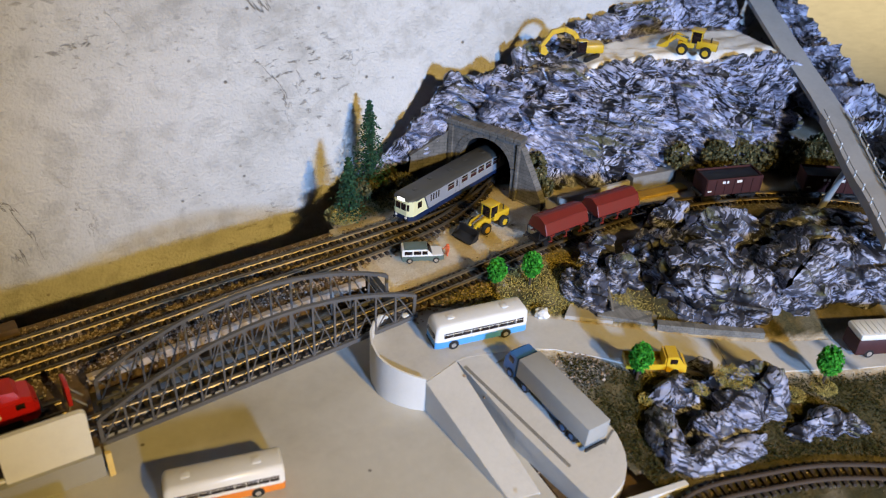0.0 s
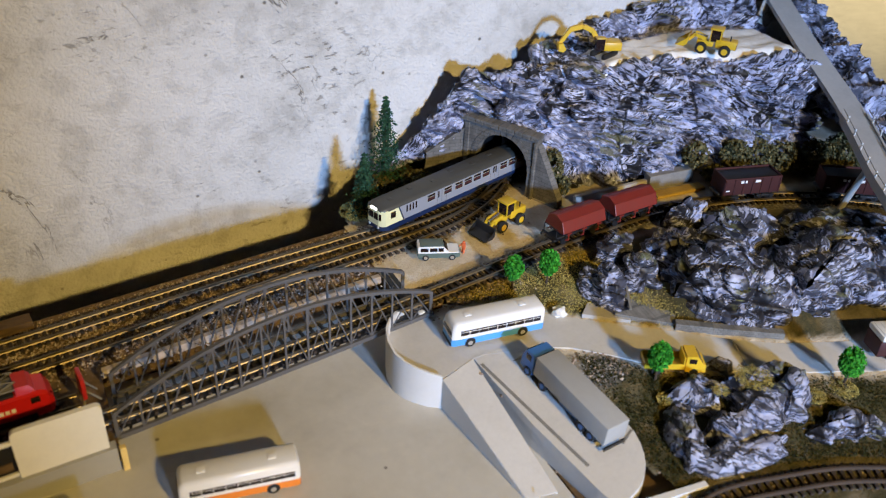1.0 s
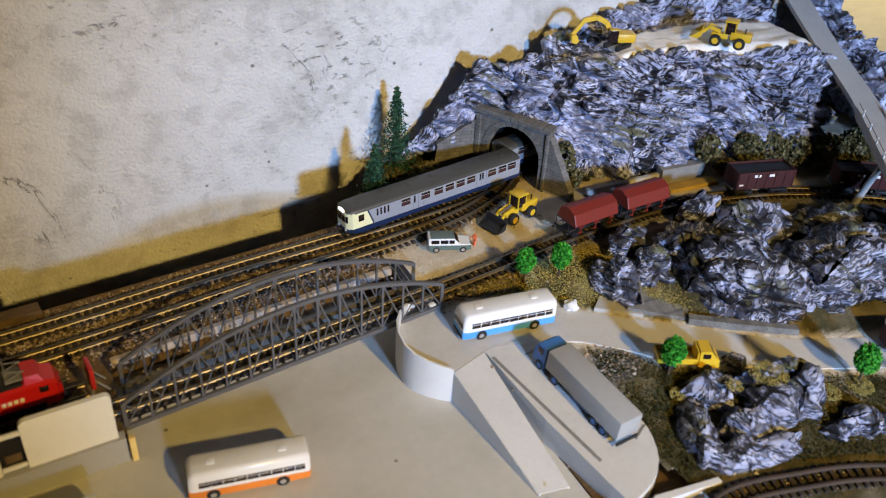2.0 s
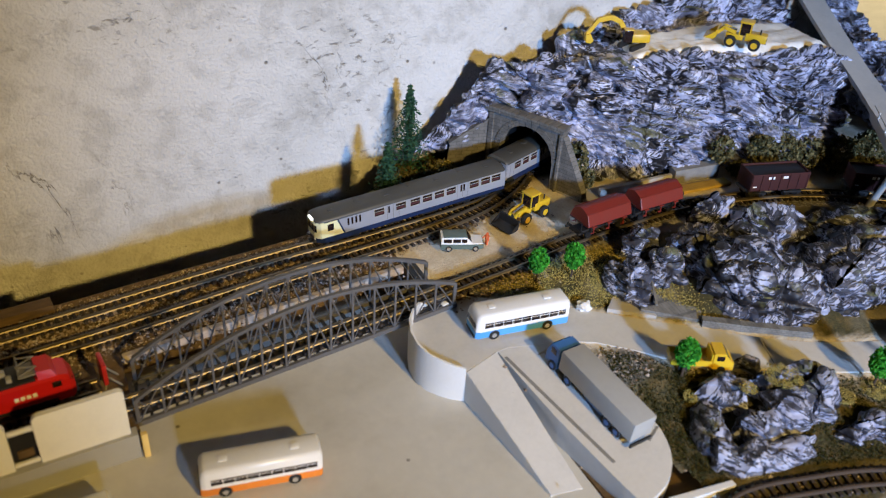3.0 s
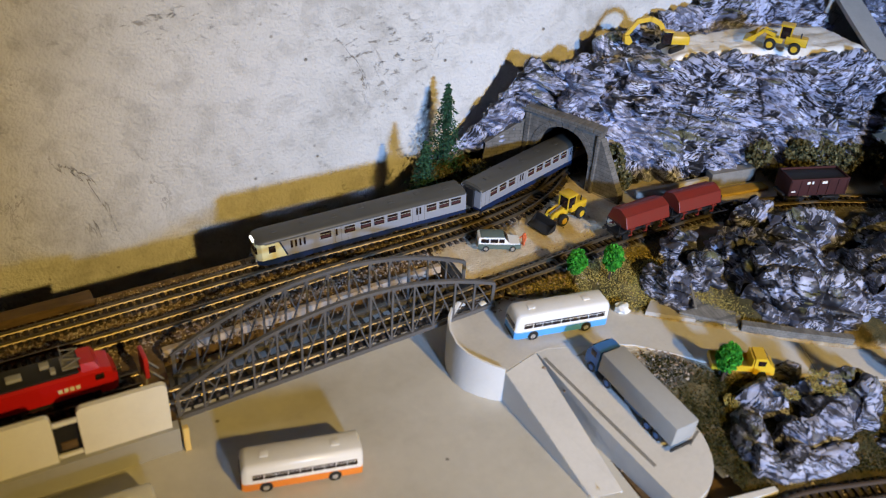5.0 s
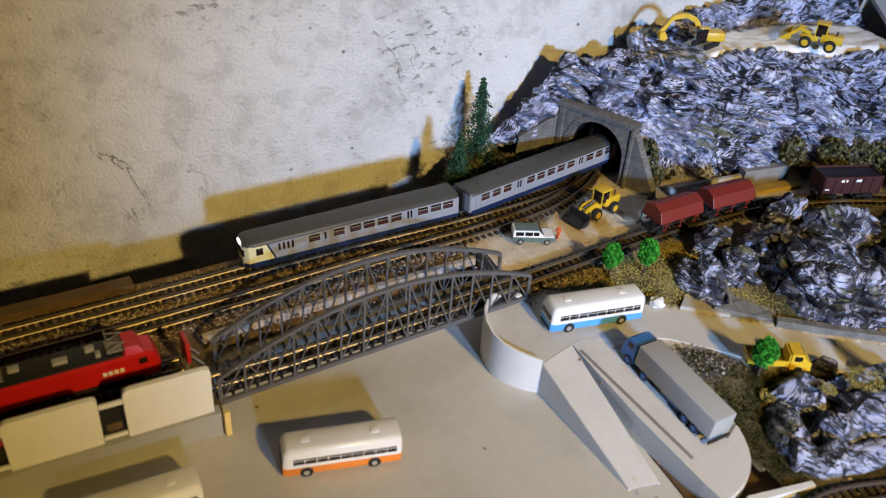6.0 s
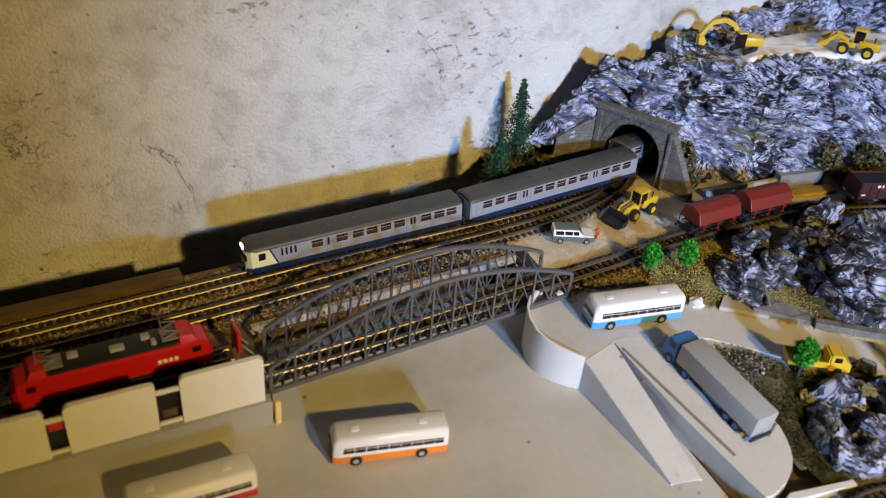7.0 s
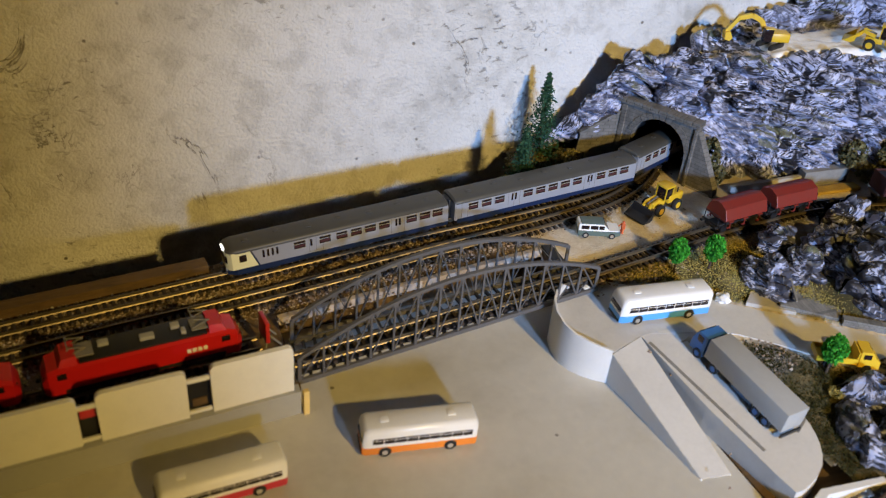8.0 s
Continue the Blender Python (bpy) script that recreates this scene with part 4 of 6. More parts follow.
for i in range(15):
    a0, a1 = math.pi * i / 15 + 0.012, math.pi * (i + 1) / 15 - 0.012
    bm = BM()
    poly = [(HW * math.cos(a0), HW * math.sin(a0)), ((HW + 0.42) * math.cos(a0), (HW + 0.42) * math.sin(a0)), ((HW + 0.42) * math.cos(a1), (HW + 0.42) * math.sin(a1)), (HW * math.cos(a1), HW * math.sin(a1))]
    v0 = [bm.verts.new((x, -0.05, SPRING + z * 1.02)) for x, z in poly]
    v1 = [bm.verts.new((x, 0.05, SPRING + z * 1.02)) for x, z in poly]
    bm.faces.new(v0), bm.faces.new(v1[::-1])
    for k in range(4):
        bm.faces.new((v0[k], v1[k], v1[(k + 1) % 4], v0[(k + 1) % 4]))
    part("arch_stone", bm, M["stonegrey"], portal, smooth=0)
for i in range(10):
    bm = BM()
    box(bm, (-3.2 + 0.64 * i, 0.2, TOPZ + 0.2), (0.61, 0.95, 0.36), bevel=0.03)
    part("coping_stone", bm, M["stonegrey"], portal, smooth=0)
for x, w in ((-3.0, 0.4), (2.62, 0.22)):
    bm = BM()
    box(bm, (x, -0.05, 2.2), (w, 0.2, 4.8), bevel=0.04)
    part("pilaster", bm, M["stonegrey"], portal, smooth=0)
bm = BM()
loft(bm, [[(x * 1.12, 0.6 + 1.6 * k, z * 1.02) for x, z in inner] for k in range(4)], cap=False)
part("lining", bm, M["black"], portal)
# right wing wall: leans forward and falls away
bm = BM()
v = [bm.verts.new(p) for p in ((2.7, 0, -0.3), (5.0, -0.3, -0.3), (4.8, -0.2, 0.9), (2.75, 0.05, 4.4))]
w = [bm.verts.new((p.co.x + 0.15, p.co.y + 0.5, p.co.z)) for p in v]
bm.faces.new(v), bm.faces.new(w[::-1])
for k in range(4):
    bm.faces.new((v[k], w[k], w[(k + 1) % 4], v[(k + 1) % 4]))
part("wing_wall", bm, M["stonegrey"], portal, smooth=0)
bm = BM()
v = [bm.verts.new(p) for p in ((-3.1, 0.1, -0.3), (-3.1, 0.1, 4.0), (-5.0, -2.2, 2.1), (-5.2, -2.4, -0.3))]
w = [bm.verts.new((p.co.x - 0.3, p.co.y + 0.4, p.co.z)) for p in v]
bm.faces.new(v), bm.faces.new(w[::-1])
for k in range(4):
    bm.faces.new((v[k], w[k], w[(k + 1) % 4], v[(k + 1) % 4]))
part("wing_wall", bm, M["stonegrey"], portal, smooth=0)
for k in range(5):
    bm = BM()
    f = (k + 0.5) / 5
    box(bm, (-3.1 - 1.95 * f - 0.1, 0.1 - 2.35 * f + 0.15, 4.12 - 1.9 * f), (0.78, 0.5, 0.2), rz=50, ry=-30, bevel=0.03)
    part("coping_stone", bm, M["stonegrey"], portal, smooth=0)

# ------------------------------------------------------------------ road viaduct
via = thing("road_viaduct", 0, 0, 0, 0, "grey road viaduct with white railing posts crossing the railway", "viaduct")
LEFT = spline([(46.0, 28.6, 6.0), (48.1, 32.3, 6.7), (49.4, 34.8, 7.1), (52.6, 41.2, 8.8), (54.1, 47.0, 10.9), (55.8, 52.5, 12.8), (58.2, 58, 14.2)], 0.5)
q = LEFT[0]
tan = np.gradient(q, axis=0)
nor = np.stack([tan[:, 1], -tan[:, 0], 0 * tan[:, 0]], 1)
nor /= np.linalg.norm(nor, axis=1)[:, None]
WIDE = 1.95
bm = BM()
loft(bm, [[tuple(p), tuple(p + n * WIDE), tuple(p + n * WIDE - np.array((0, 0, 0.35))), tuple(p - np.array((0, 0, 0.35)))] for p, n in zip(q, nor)])
part("deck", bm, M["concrete"], via)
for off in (0.05, WIDE - 0.05):
    bm = BM()
    loft(bm, [[tuple(p + n * (off - 0.08) + np.array((0, 0, -0.6))), tuple(p + n * (off + 0.08) + np.array((0, 0, -0.6))), tuple(p + n * (off + 0.08) + np.array((0, 0, 0.12))), tuple(p + n * (off - 0.08) + np.array((0, 0, 0.12)))] for p, n in zip(q[:28], nor)])
    part("girder", bm, M["concrete"], via)
    bm = BM()
    loft(bm, [[tuple(p + n * (off - 0.02) + np.array((0, 0, 0.42))), tuple(p + n * (off + 0.02) + np.array((0, 0, 0.42))), tuple(p + n * (off + 0.02) + np.array((0, 0, 0.47))), tuple(p + n * (off - 0.02) + np.array((0, 0, 0.47)))] for p, n in zip(q[:28], nor)])
    part("handrail", bm, M["kerb"], via)
    for k in range(1, 28, 3):
        bm = BM()
        p = q[k] + nor[k] * off
        box(bm, (p[0], p[1], p[2] + 0.28), (0.09, 0.09, 0.62), bevel=0.01)
        part("railing_post", bm, M["white"], via)
bm = BM()
rod(bm, (51.0, 37.3, 2.3), (51.9, 36.6, 6.4), 0.28, 12, 0.2)
part("pier", bm, M["boxgrey"], via)

# ------------------------------------------------------------------ girder bridge
br = thing("girder_bridge", 0, 0, 0, 0, "dark grey steel arch truss railway bridge over the board", "railway bridge")


def truss(a, b, n, rise, end):
    a, b = Vector(a), Vector(b)

    def low_at(f):
        return a.lerp(b, f)

    def top_at(f):
        return low_at(f) + Vector((0, 0, end + (rise - end) * (1 - (2 * f - 1) ** 2)))
    bm = BM()
    bar(bm, low_at(-0.01), low_at(1.01), 0.2, 0.26)
    part("bottom_chord", bm, M["bridge"], br)
    bm = BM()
    ring = []
    for i in range(2 * n + 1):
        p = top_at(i / (2 * n))
        ring.append([tuple(p + Vector((0, s * 0.11, t * 0.1))) for s, t in ((-1, -1), (1, -1), (1, 1), (-1, 1))])
    loft(bm, ring)
    part("arch_chord", bm, M["bridge"], br)
    for i in range(n + 1):
        f = i / n
        bm = BM()
        p, t = low_at(f), top_at(f)
        box(bm, (p + t) / 2, (0.12 if 0 < i < n else 0.2, 0.12, (t - p).length), bevel=0.015)
        part("post", bm, M["bridge"], br, smooth=0)
        if i < n:
            g = (i + 1) / n
            up = i >= n / 2
            bm = BM()
            s, e = (low_at(f), top_at(g)) if not up else (top_at(f), low_at(g))
            bar(bm, s, e, 0.06, 0.075)
            part("diagonal", bm, M["bridge"], br, smooth=0)
            bm = BM()
            s, e = (top_at(f), low_at(g)) if not up else (low_at(f), top_at(g))
            bar(bm, s, s.lerp(e, 0.5), 0.045, 0.06)
            part("brace", bm, M["bridge"], br, smooth=0)


NEAR_A, NEAR_B = (0.25, 36.65, 1.15), (18.25, 38.15, 2.35)
FAR_A, FAR_B = (0.6, 39.75, 1.15), (17.6, 40.65, 2.35)
truss(NEAR_A, NEAR_B, 14, 3.75, 1.55)
truss(FAR_A, FAR_B, 14, 3.75, 1.55)
for i in range(29):
    f = i / 28
    a, b = Vector(NEAR_A).lerp(Vector(NEAR_B), f), Vector(FAR_A).lerp(Vector(FAR_B), f)
    bm = BM()
    bar(bm, a - Vector((0, 0, 0.03)), b - Vector((0, 0, 0.03)), 0.16, 0.16)
    part("floor_beam", bm, M["black"], br, smooth=0)
for k in (0.27, 0.52):
    bm = BM()
    bar(bm, Vector(NEAR_A).lerp(Vector(FAR_A), k) + Vector((0, 0, 0.12)), Vector(NEAR_B).lerp(Vector(FAR_B), k) + Vector((0, 0, 0.12)), 0.2, 0.14)
    part("stringer", bm, M["bridge"], br, smooth=0)
# Added black plate that imitates the shade between and below the sleepers.
bm = BM()
bar(bm, Vector(NEAR_A).lerp(Vector(FAR_A), 0.4) + Vector((0, 0, 0.1)), Vector(NEAR_B).lerp(Vector(FAR_B), 0.4) + Vector((0, 0, 0.1)), 1.7, 0.05)
part("deck_plate", bm, M["black"], br, "black plate standing in for the shade under the bridge track", smooth=0)
bm = BM()
prism(bm, [(17.2, 38.5), (17.9, 38.5), (17.9, 43.0), (17.25, 43.1)], 0.02, 2.45)
tagged(part("abutment", bm, M["black"], smooth=0), "dark abutment wall carrying the bridge end", "abutment", kind="structure")

# ------------------------------------------------------------------ retaining wall with white slabs
ret = thing("barrier_wall", 0, 0, 0, 0, "grey plinth wall carrying tall cream slabs with rounded corners", "barrier wall")


def wall_y(x):
    return 36.05 + 0.083 * x


bm = BM()
prism(bm, [(-40, wall_y(-40) - 0.55), (0.05, wall_y(0) - 0.5), (0.05, wall_y(0) + 0.1), (-40, wall_y(-40) + 0.1)], 0.01, 1.49)
part("plinth", bm, M["boxgrey"], ret, smooth=0)
for x0, x1 in ((-4.25, -0.25), (-9.3, -5.35), (-14.6, -10.1), (-19.6, -15.4), (-25, -20.4)):
    bm = BM()
    r = 0.3
    prof = [(x0 + 0.02, 1.5), (x1, 1.5)] + [(x1 - r + r * math.cos(a), 4.3 - r + r * math.sin(a)) for a in np.linspace(0, math.pi / 2, 6)] + [(x0 + r - r * math.sin(a), 4.3 - r + r * math.cos(a)) for a in np.linspace(0, math.pi / 2, 6)]
    v0 = [bm.verts.new((x, wall_y(x) - 0.3, z)) for x, z in prof]
    v1 = [bm.verts.new((x, wall_y(x) - 0.02, z)) for x, z in prof]
    bm.faces.new(v0), bm.faces.new(v1[::-1])
    for k in range(len(prof)):
        bm.faces.new((v0[k], v1[k], v1[(k + 1) % len(prof)], v0[(k + 1) % len(prof)]))
    part("slab", bm, M["ivory"], ret, smooth=40)
for xa in (-4.8, -9.7, -15.0):
    for z, h in ((3.6, 0.22), (1.66, 0.2)):
        bm = BM()
        box(bm, (xa, wall_y(xa) - 0.12, z), (1.05, 0.16, h), rz=4.7, bevel=0.02)
        part("rail_bar", bm, M["white"], ret, "white cross bar")
    bm = BM()
    box(bm, (xa, wall_y(xa) + 0.2, 2.5), (1.1, 0.1, 2.0), rz=4.7)
    part("recess", bm, M["black"], ret)
    bm = BM()
    box(bm, (xa, wall_y(xa) + 0.12, 3.0 if xa < -9 else 2.0), (0.7, 0.1, 0.45), rz=4.7, bevel=0.02)
    part("plate", bm, M["busred"] if xa < -9 else M["rawwood"], ret)
post = thing("marker_post", 0.3, 35.55, 0, 5, "short pale yellow wooden marker post beside the wall", "post")
bm = BM()
box(bm, (0, 0, 0.75), (0.3, 0.3, 1.5), bevel=0.03)
part("shaft", bm, M["postyellow"], post)
blk = thing("bollard", 17.75, 38.35, 2.06, 10, "small beige block at the deck edge", "bollard")
bm = BM()
box(bm, (0, 0, 0.22), (0.42, 0.36, 0.44), bevel=0.05)
part("block", bm, M["ivory"], blk)

# ------------------------------------------------------------------ rolling stock


def bogie(parent, x, material="black", base=1.4):
    b = new("bogie")
    b.parent = parent
    b.location = (x * CM, 0, 0)
    bm = BM()
    for s in (-1, 1):
        box(bm, (0, s * 0.62, 0.38), (base + 0.5, 0.14, 0.2), bevel=0.03)
        for k in (-1, 1):
            box(bm, (k * base / 2, s * 0.68, 0.32), (0.22, 0.1, 0.24))
    box(bm, (0, 0, 0.45), (0.5, 1.2, 0.14))
    part("bogie_frame", bm, M[material], b)
    for k in (-1, 1):
        bm = BM()
        for s in (-1, 1):
            wheel(bm, k * base / 2, s * 0.42, 0.29, 0.29, 0.1)
        rod(bm, (k * base / 2, -0.42, 0.29), (k * base / 2, 0.42, 0.29), 0.06, 8)
        part("wheelset", bm, M["black"], b)
    return b


CL, CW = 13.9, 1.72


def section(x, w, lo, hi, dome=0.0, k=12):
    """Cross-section of a coach: straight sides, round roof when dome is given."""
    pts = [(x, -w / 2, lo), (x, w / 2, lo), (x, w / 2, hi)]
    if dome:
        pts += [(x, w / 2 * math.cos(a) ** 0.75 if math.cos(a) > 0 else -w / 2 * (-math.cos(a)) ** 0.75, hi + dome * math.sin(a) ** 0.8) for a in np.linspace(0.12, math.pi - 0.12, k)]
    pts.append((x, -w / 2, hi))
    return pts


def coach(label, windows, slits, control=False, doors=()):
    c = thing("railway_coach", 0, 0, 0, 0, label, "railway coach", "coaches of the passenger train")
    h = CL / 2
    front = h - (0.35 if control else 0.0)
    bm = BM()
    loft(bm, [section(-h, CW, 0.76, 1.93), section(h - (1.9 if control else 0), CW, 0.76, 1.98)])
    part("side_panel", bm, M["silver"], c, "silver body side", smooth=20)
    bm = BM()
    rings = [section(-h + 0.02, CW + 0.01, 0.52, 0.76), section(front - 0.2, CW + 0.01, 0.46, 0.84)]
    if control:
        rings.append(section(h - 0.05, CW - 0.5, 0.5, 0.84))
    loft(bm, rings)
    part("sill_band", bm, M["blue"], c, "dark blue lower band", smooth=20)
    bm = BM()
    rings = [section(-h, CW - 0.12, 1.97, 2.0, 0.2), section(-h + 0.12, CW + 0.03, 1.97, 2.0, 0.31), section(h - 0.6, CW + 0.03, 1.97, 2.0, 0.31)]
    rings += [section(h - 0.25, CW - 0.1, 1.97, 2.0, 0.27), section(h - 0.05, CW - 0.5, 1.97, 2.0, 0.12)] if control else [section(h - 0.12, CW + 0.03, 1.97, 2.0, 0.31), section(h, CW - 0.12, 1.97, 2.0, 0.2)]
    loft(bm, rings)
    bmesh.ops.translate(bm, vec=(0, 0, -0.06), verts=bm.verts)
    part("roof", bm, M["roofgrey"], c, "matt grey roof", smooth=35)
    if control:
        bm = BM()
        loft(bm, [section(h - 1.9, CW, 0.84, 1.97), section(h - 0.32, CW, 0.84, 1.97), section(h - 0.1, CW - 0.35, 0.84, 1.97), section(h, CW - 0.75, 0.86, 1.95)])
        part("cab", bm, M["cream"], c, "cream driving cab", smooth=25)
        for s in (-1, 1):
            bm = BM()
            loft(bm, [[(h - 1.9, s * (CW / 2 + 0.004), 0.86), (h - 1.45, s * (CW / 2 + 0.004), 1.96), (h - 1.9, s * (CW / 2 + 0.004), 1.96)], [(h - 1.9, s * (CW / 2 - 0.1), 0.86), (h - 1.45, s * (CW / 2 - 0.1), 1.96), (h - 1.9, s * (CW / 2 - 0.1), 1.96)]])
            part("livery_flash", bm, M["silver"], c)
            bm = BM()
            bar(bm, (h - 1.86, s * (CW / 2 + 0.006), 0.86), (h - 1.42, s * (CW / 2 + 0.006), 1.96), 0.014, 0.1)
            part("livery_line", bm, M["blue"], c)
            bm = BM()
            box(bm, (h - 0.95, s * (CW / 2 + 0.002), 1.52), (0.42, 0.03, 0.46), bevel=0.01)
            part("cab_window", bm, M["glass"], c)
            bm = BM()
            box(bm, (h + 0.002, s * 0.235, 1.52), (0.03, 0.4, 0.5), bevel=0.01)
            part("windscreen", bm, M["glass"], c)
            bm = BM()
            box(bm, (h - 0.045, s * 0.595, 1.52), (0.03, 0.17, 0.48), rz=s * 26.6, bevel=0.01)
            part("windscreen", bm, M["glass"], c)
        bm = BM()
        box(bm, (h - 0.02, 0, 2.02), (0.14, 0.6, 0.17), bevel=0.05)
        part("destination_light", bm, LAMPWHITE, c, "glowing white destination display")
        for s in (-1, 1):
            bm = BM()
            rod(bm, (h - 0.12, s * 0.42, 0.72), (h - 0.0, s * 0.42, 0.72), 0.09, 12)
            part("headlamp", bm, M["white"], c)
    for s in (-1, 1):
        y = s * CW / 2
        for w0 in windows:
            win = new("window")
            win.parent = c
            win.location = ((h - w0) * CM, y * CM, 1.58 * CM)
            bm = BM()
            box(bm, (0, 0, 0), (0.7, 0.03, 0.5), bevel=0.008)
            part("pane", bm, M["glass"], win)
            bm = BM()
            box(bm, (0, s * 0.012, -0.09), (0.6, 0.012, 0.16))
            part("window_bar", bm, M["seats"], win)
            bm = BM()
            for zz in (-0.26, 0.26):
                box(bm, (0, s * 0.01, zz), (0.76, 0.04, 0.035))
            box(bm, (0, s * 0.014, 0.06), (0.7, 0.034, 0.03))
            for xx in (-0.365, 0.365):
                box(bm, (xx, s * 0.01, 0), (0.035, 0.04, 0.52))
            part("window_frame", bm, M["boxgrey"], win, "pale window frame")
        for w0 in slits:
            bm = BM()
            box(bm, (h - w0, y, 1.55), (0.13, 0.03, 0.5), bevel=0.02)
            part("door_window", bm, M["glass"], c)
        for w0 in doors:
            bm = BM()
            for dx in (-0.42, 0, 0.42):
                box(bm, (h - w0 + dx, y, 1.36), (0.022, 0.02, 1.0))
            part("door_seam", bm, M["kerb"], c)
            bm = BM()
            box(bm, (h - w0, s * (CW / 2 + 0.02), 0.5), (1.0, 0.12, 0.06))
            part("footstep", bm, M["black"], c)
    for e in (-1, 1):
        bm = BM()
        if not (control and e == 1):
            box(bm, (e * (h + 0.08), 0, 1.35), (0.2, 0.7, 1.35), bevel=0.05)
            part("gangway", bm, M["black"], c)
        else:
            box(bm, (h + 0.05, 0, 0.42), (0.3, 0.24, 0.2), bevel=0.03)
            for s in (-1, 1):
                rod(bm, (h - 0.2, s * 0.5, 0.58), (h + 0.12, s * 0.5, 0.58), 0.08, 10)
            part("coupler", bm, M["black"], c)
    bm = BM()
    box(bm, (0, 0, 0.5), (5.2, 1.1, 0.3), bevel=0.05), box(bm, (-1.2, 0.5, 0.42), (1.2, 0.4, 0.3)), box(bm, (1.4, -0.5, 0.42), (1.4, 0.4, 0.3))
    part("underframe", bm, M["black"], c)
    for k in range(7):
        bm = BM()
        box(bm, (-h + 1.2 + k * 1.9, 0.12 * (-1) ** k, 2.25), (0.34, 0.3, 0.07), bevel=0.02)
        part("roof_vent", bm, M["roofgrey"], c)
    bogie(c, h - 2.1), bogie(c, -h + 2.1)
    return c


COACHES = [
    coach("silver and blue driving coach with a cream cab front", (4.3, 5.85, 6.9, 7.8, 8.7, 9.6, 11.4, 12.3, 13.15), (2.15, 2.42, 2.69, 2.96, 5.0, 10.4, 10.62), True, (5.3, 10.5)),
    coach("silver and blue passenger coach with grey roof", (1.3, 2.25, 3.2, 5.3, 6.25, 7.2, 8.15, 9.1, 11.0, 11.95, 12.9), (4.15, 4.4, 10.0, 10.25), False, (0.5, 4.28, 10.12)),
    coach("silver and blue passenger coach inside the tunnel", (1.3, 2.25, 3.2, 5.3, 6.25, 7.2, 8.15, 9.1, 11.0, 11.95, 12.9), (4.15, 4.4, 10.0, 10.25), False, (0.5, 4.28, 10.12)),
]


def on_track(curve, x, z=0.0, turn=0.0, span=2.0):
    """Pose of a wagon centred at plan x on a track, nose towards growing length."""
    q, u = curve
    s = float(np.interp(x, q[:, 0], u))
    a, b = at_len(curve, s - span), at_len(curve, s + span)
    d, m = b - a, (a + b) / 2
    return m.x, m.y, m.z + z, math.degrees(math.atan2(d.y, d.x)) + turn


def hopper(x):
    px, py, pz, tn = on_track(BRIDGE_LINE, x)
    c = thing("hopper_wagon", px, py, pz, tn, "rust-red covered hopper wagon with round roof on the curved track", "goods wagon", "red hopper wagons")
    L = 3.95
    bm = BM()
    prof = [(-0.88, 1.1), (0.88, 1.1), (0.94, 1.16), (0.9, 1.3), (0.68, 1.86), (0.62, 1.93), (0.12, 2.14), (-0.12, 2.14), (-0.62, 1.93), (-0.68, 1.86), (-0.9, 1.3), (-0.94, 1.16)]
    loft(bm, [[(-L / 2 + 0.12, y * 0.97, z) for y, z in prof], [(-L / 2 + 0.18, y, z) for y, z in prof], [(L / 2 - 0.18, y, z) for y, z in prof], [(L / 2 - 0.12, y * 0.97, z) for y, z in prof]])
    part("body", bm, M["hopper"], c, smooth=0)
    for e in (-0.95, 0.95):
        bm = BM()
        loft(bm, [[(e - 0.85, -0.8, 1.12), (e + 0.85, -0.8, 1.12), (e + 0.85, 0.8, 1.12), (e - 0.85, 0.8, 1.12)], [(e - 0.4, -0.4, 0.6), (e + 0.4, -0.4, 0.6), (e + 0.4, 0.4, 0.6), (e - 0.4, 0.4, 0.6)]])
        part("discharge_funnel", bm, M["black"], c, "black discharge funnel", smooth=0)
    for s in (-1, 1):
        bm = BM()
        bar(bm, (-L / 2 + 0.15, s * 0.66, 1.91), (L / 2 - 0.15, s * 0.66, 1.91), 0.045, 0.045)
        part("roof_rail", bm, M["hopper"], c)
        for k in (-1.3, 0, 1.3):
            bm = BM()
            box(bm, (k, s * 0.84, 0.8), (0.09, 0.07, 0.62), bevel=0.02), box(bm, (k, s * 0.88, 1.02), (0.4, 0.07, 0.08)), box(bm, (k - 0.12, s * 0.88, 0.62), (0.3, 0.06, 0.07))
            part("bracket", bm, M["hopper"], c)
    bm = BM()
    box(bm, (0, 0, 0.55), (L + 0.5, 0.9, 0.18), bevel=0.03)
    part("frame", bm, M["black"], c)
    for e in (-1, 1):
        bm = BM()
        box(bm, (e * (L / 2 + 0.15), 0, 0.7), (0.1, 1.5, 0.12))
        for s in (-0.6, 0.6):
            rod(bm, (e * (L / 2 + 0.12), s, 0.62), (e * (L / 2 + 0.42), s, 0.62), 0.09, 10)
            rod(bm, (e * (L / 2 + 0.18), s, 0.7), (e * (L / 2 + 0.18), s, 1.4), 0.03, 6)
        rod(bm, (e * (L / 2 + 0.18), -0.6, 1.4), (e * (L / 2 + 0.18), 0.6, 1.4), 0.03, 6)
        part("buffer_beam", bm, M["black"], c)
        bm = BM()
        for s in (-1, 1):
            wheel(bm, e * 1.3, s * 0.42, 0.29, 0.29, 0.12)
        rod(bm, (e * 1.3, -0.42, 0.29), (e * 1.3, 0.42, 0.29), 0.06)
        part("wheelset", bm, M["black"], c)


hopper(30.35), hopper(34.95)


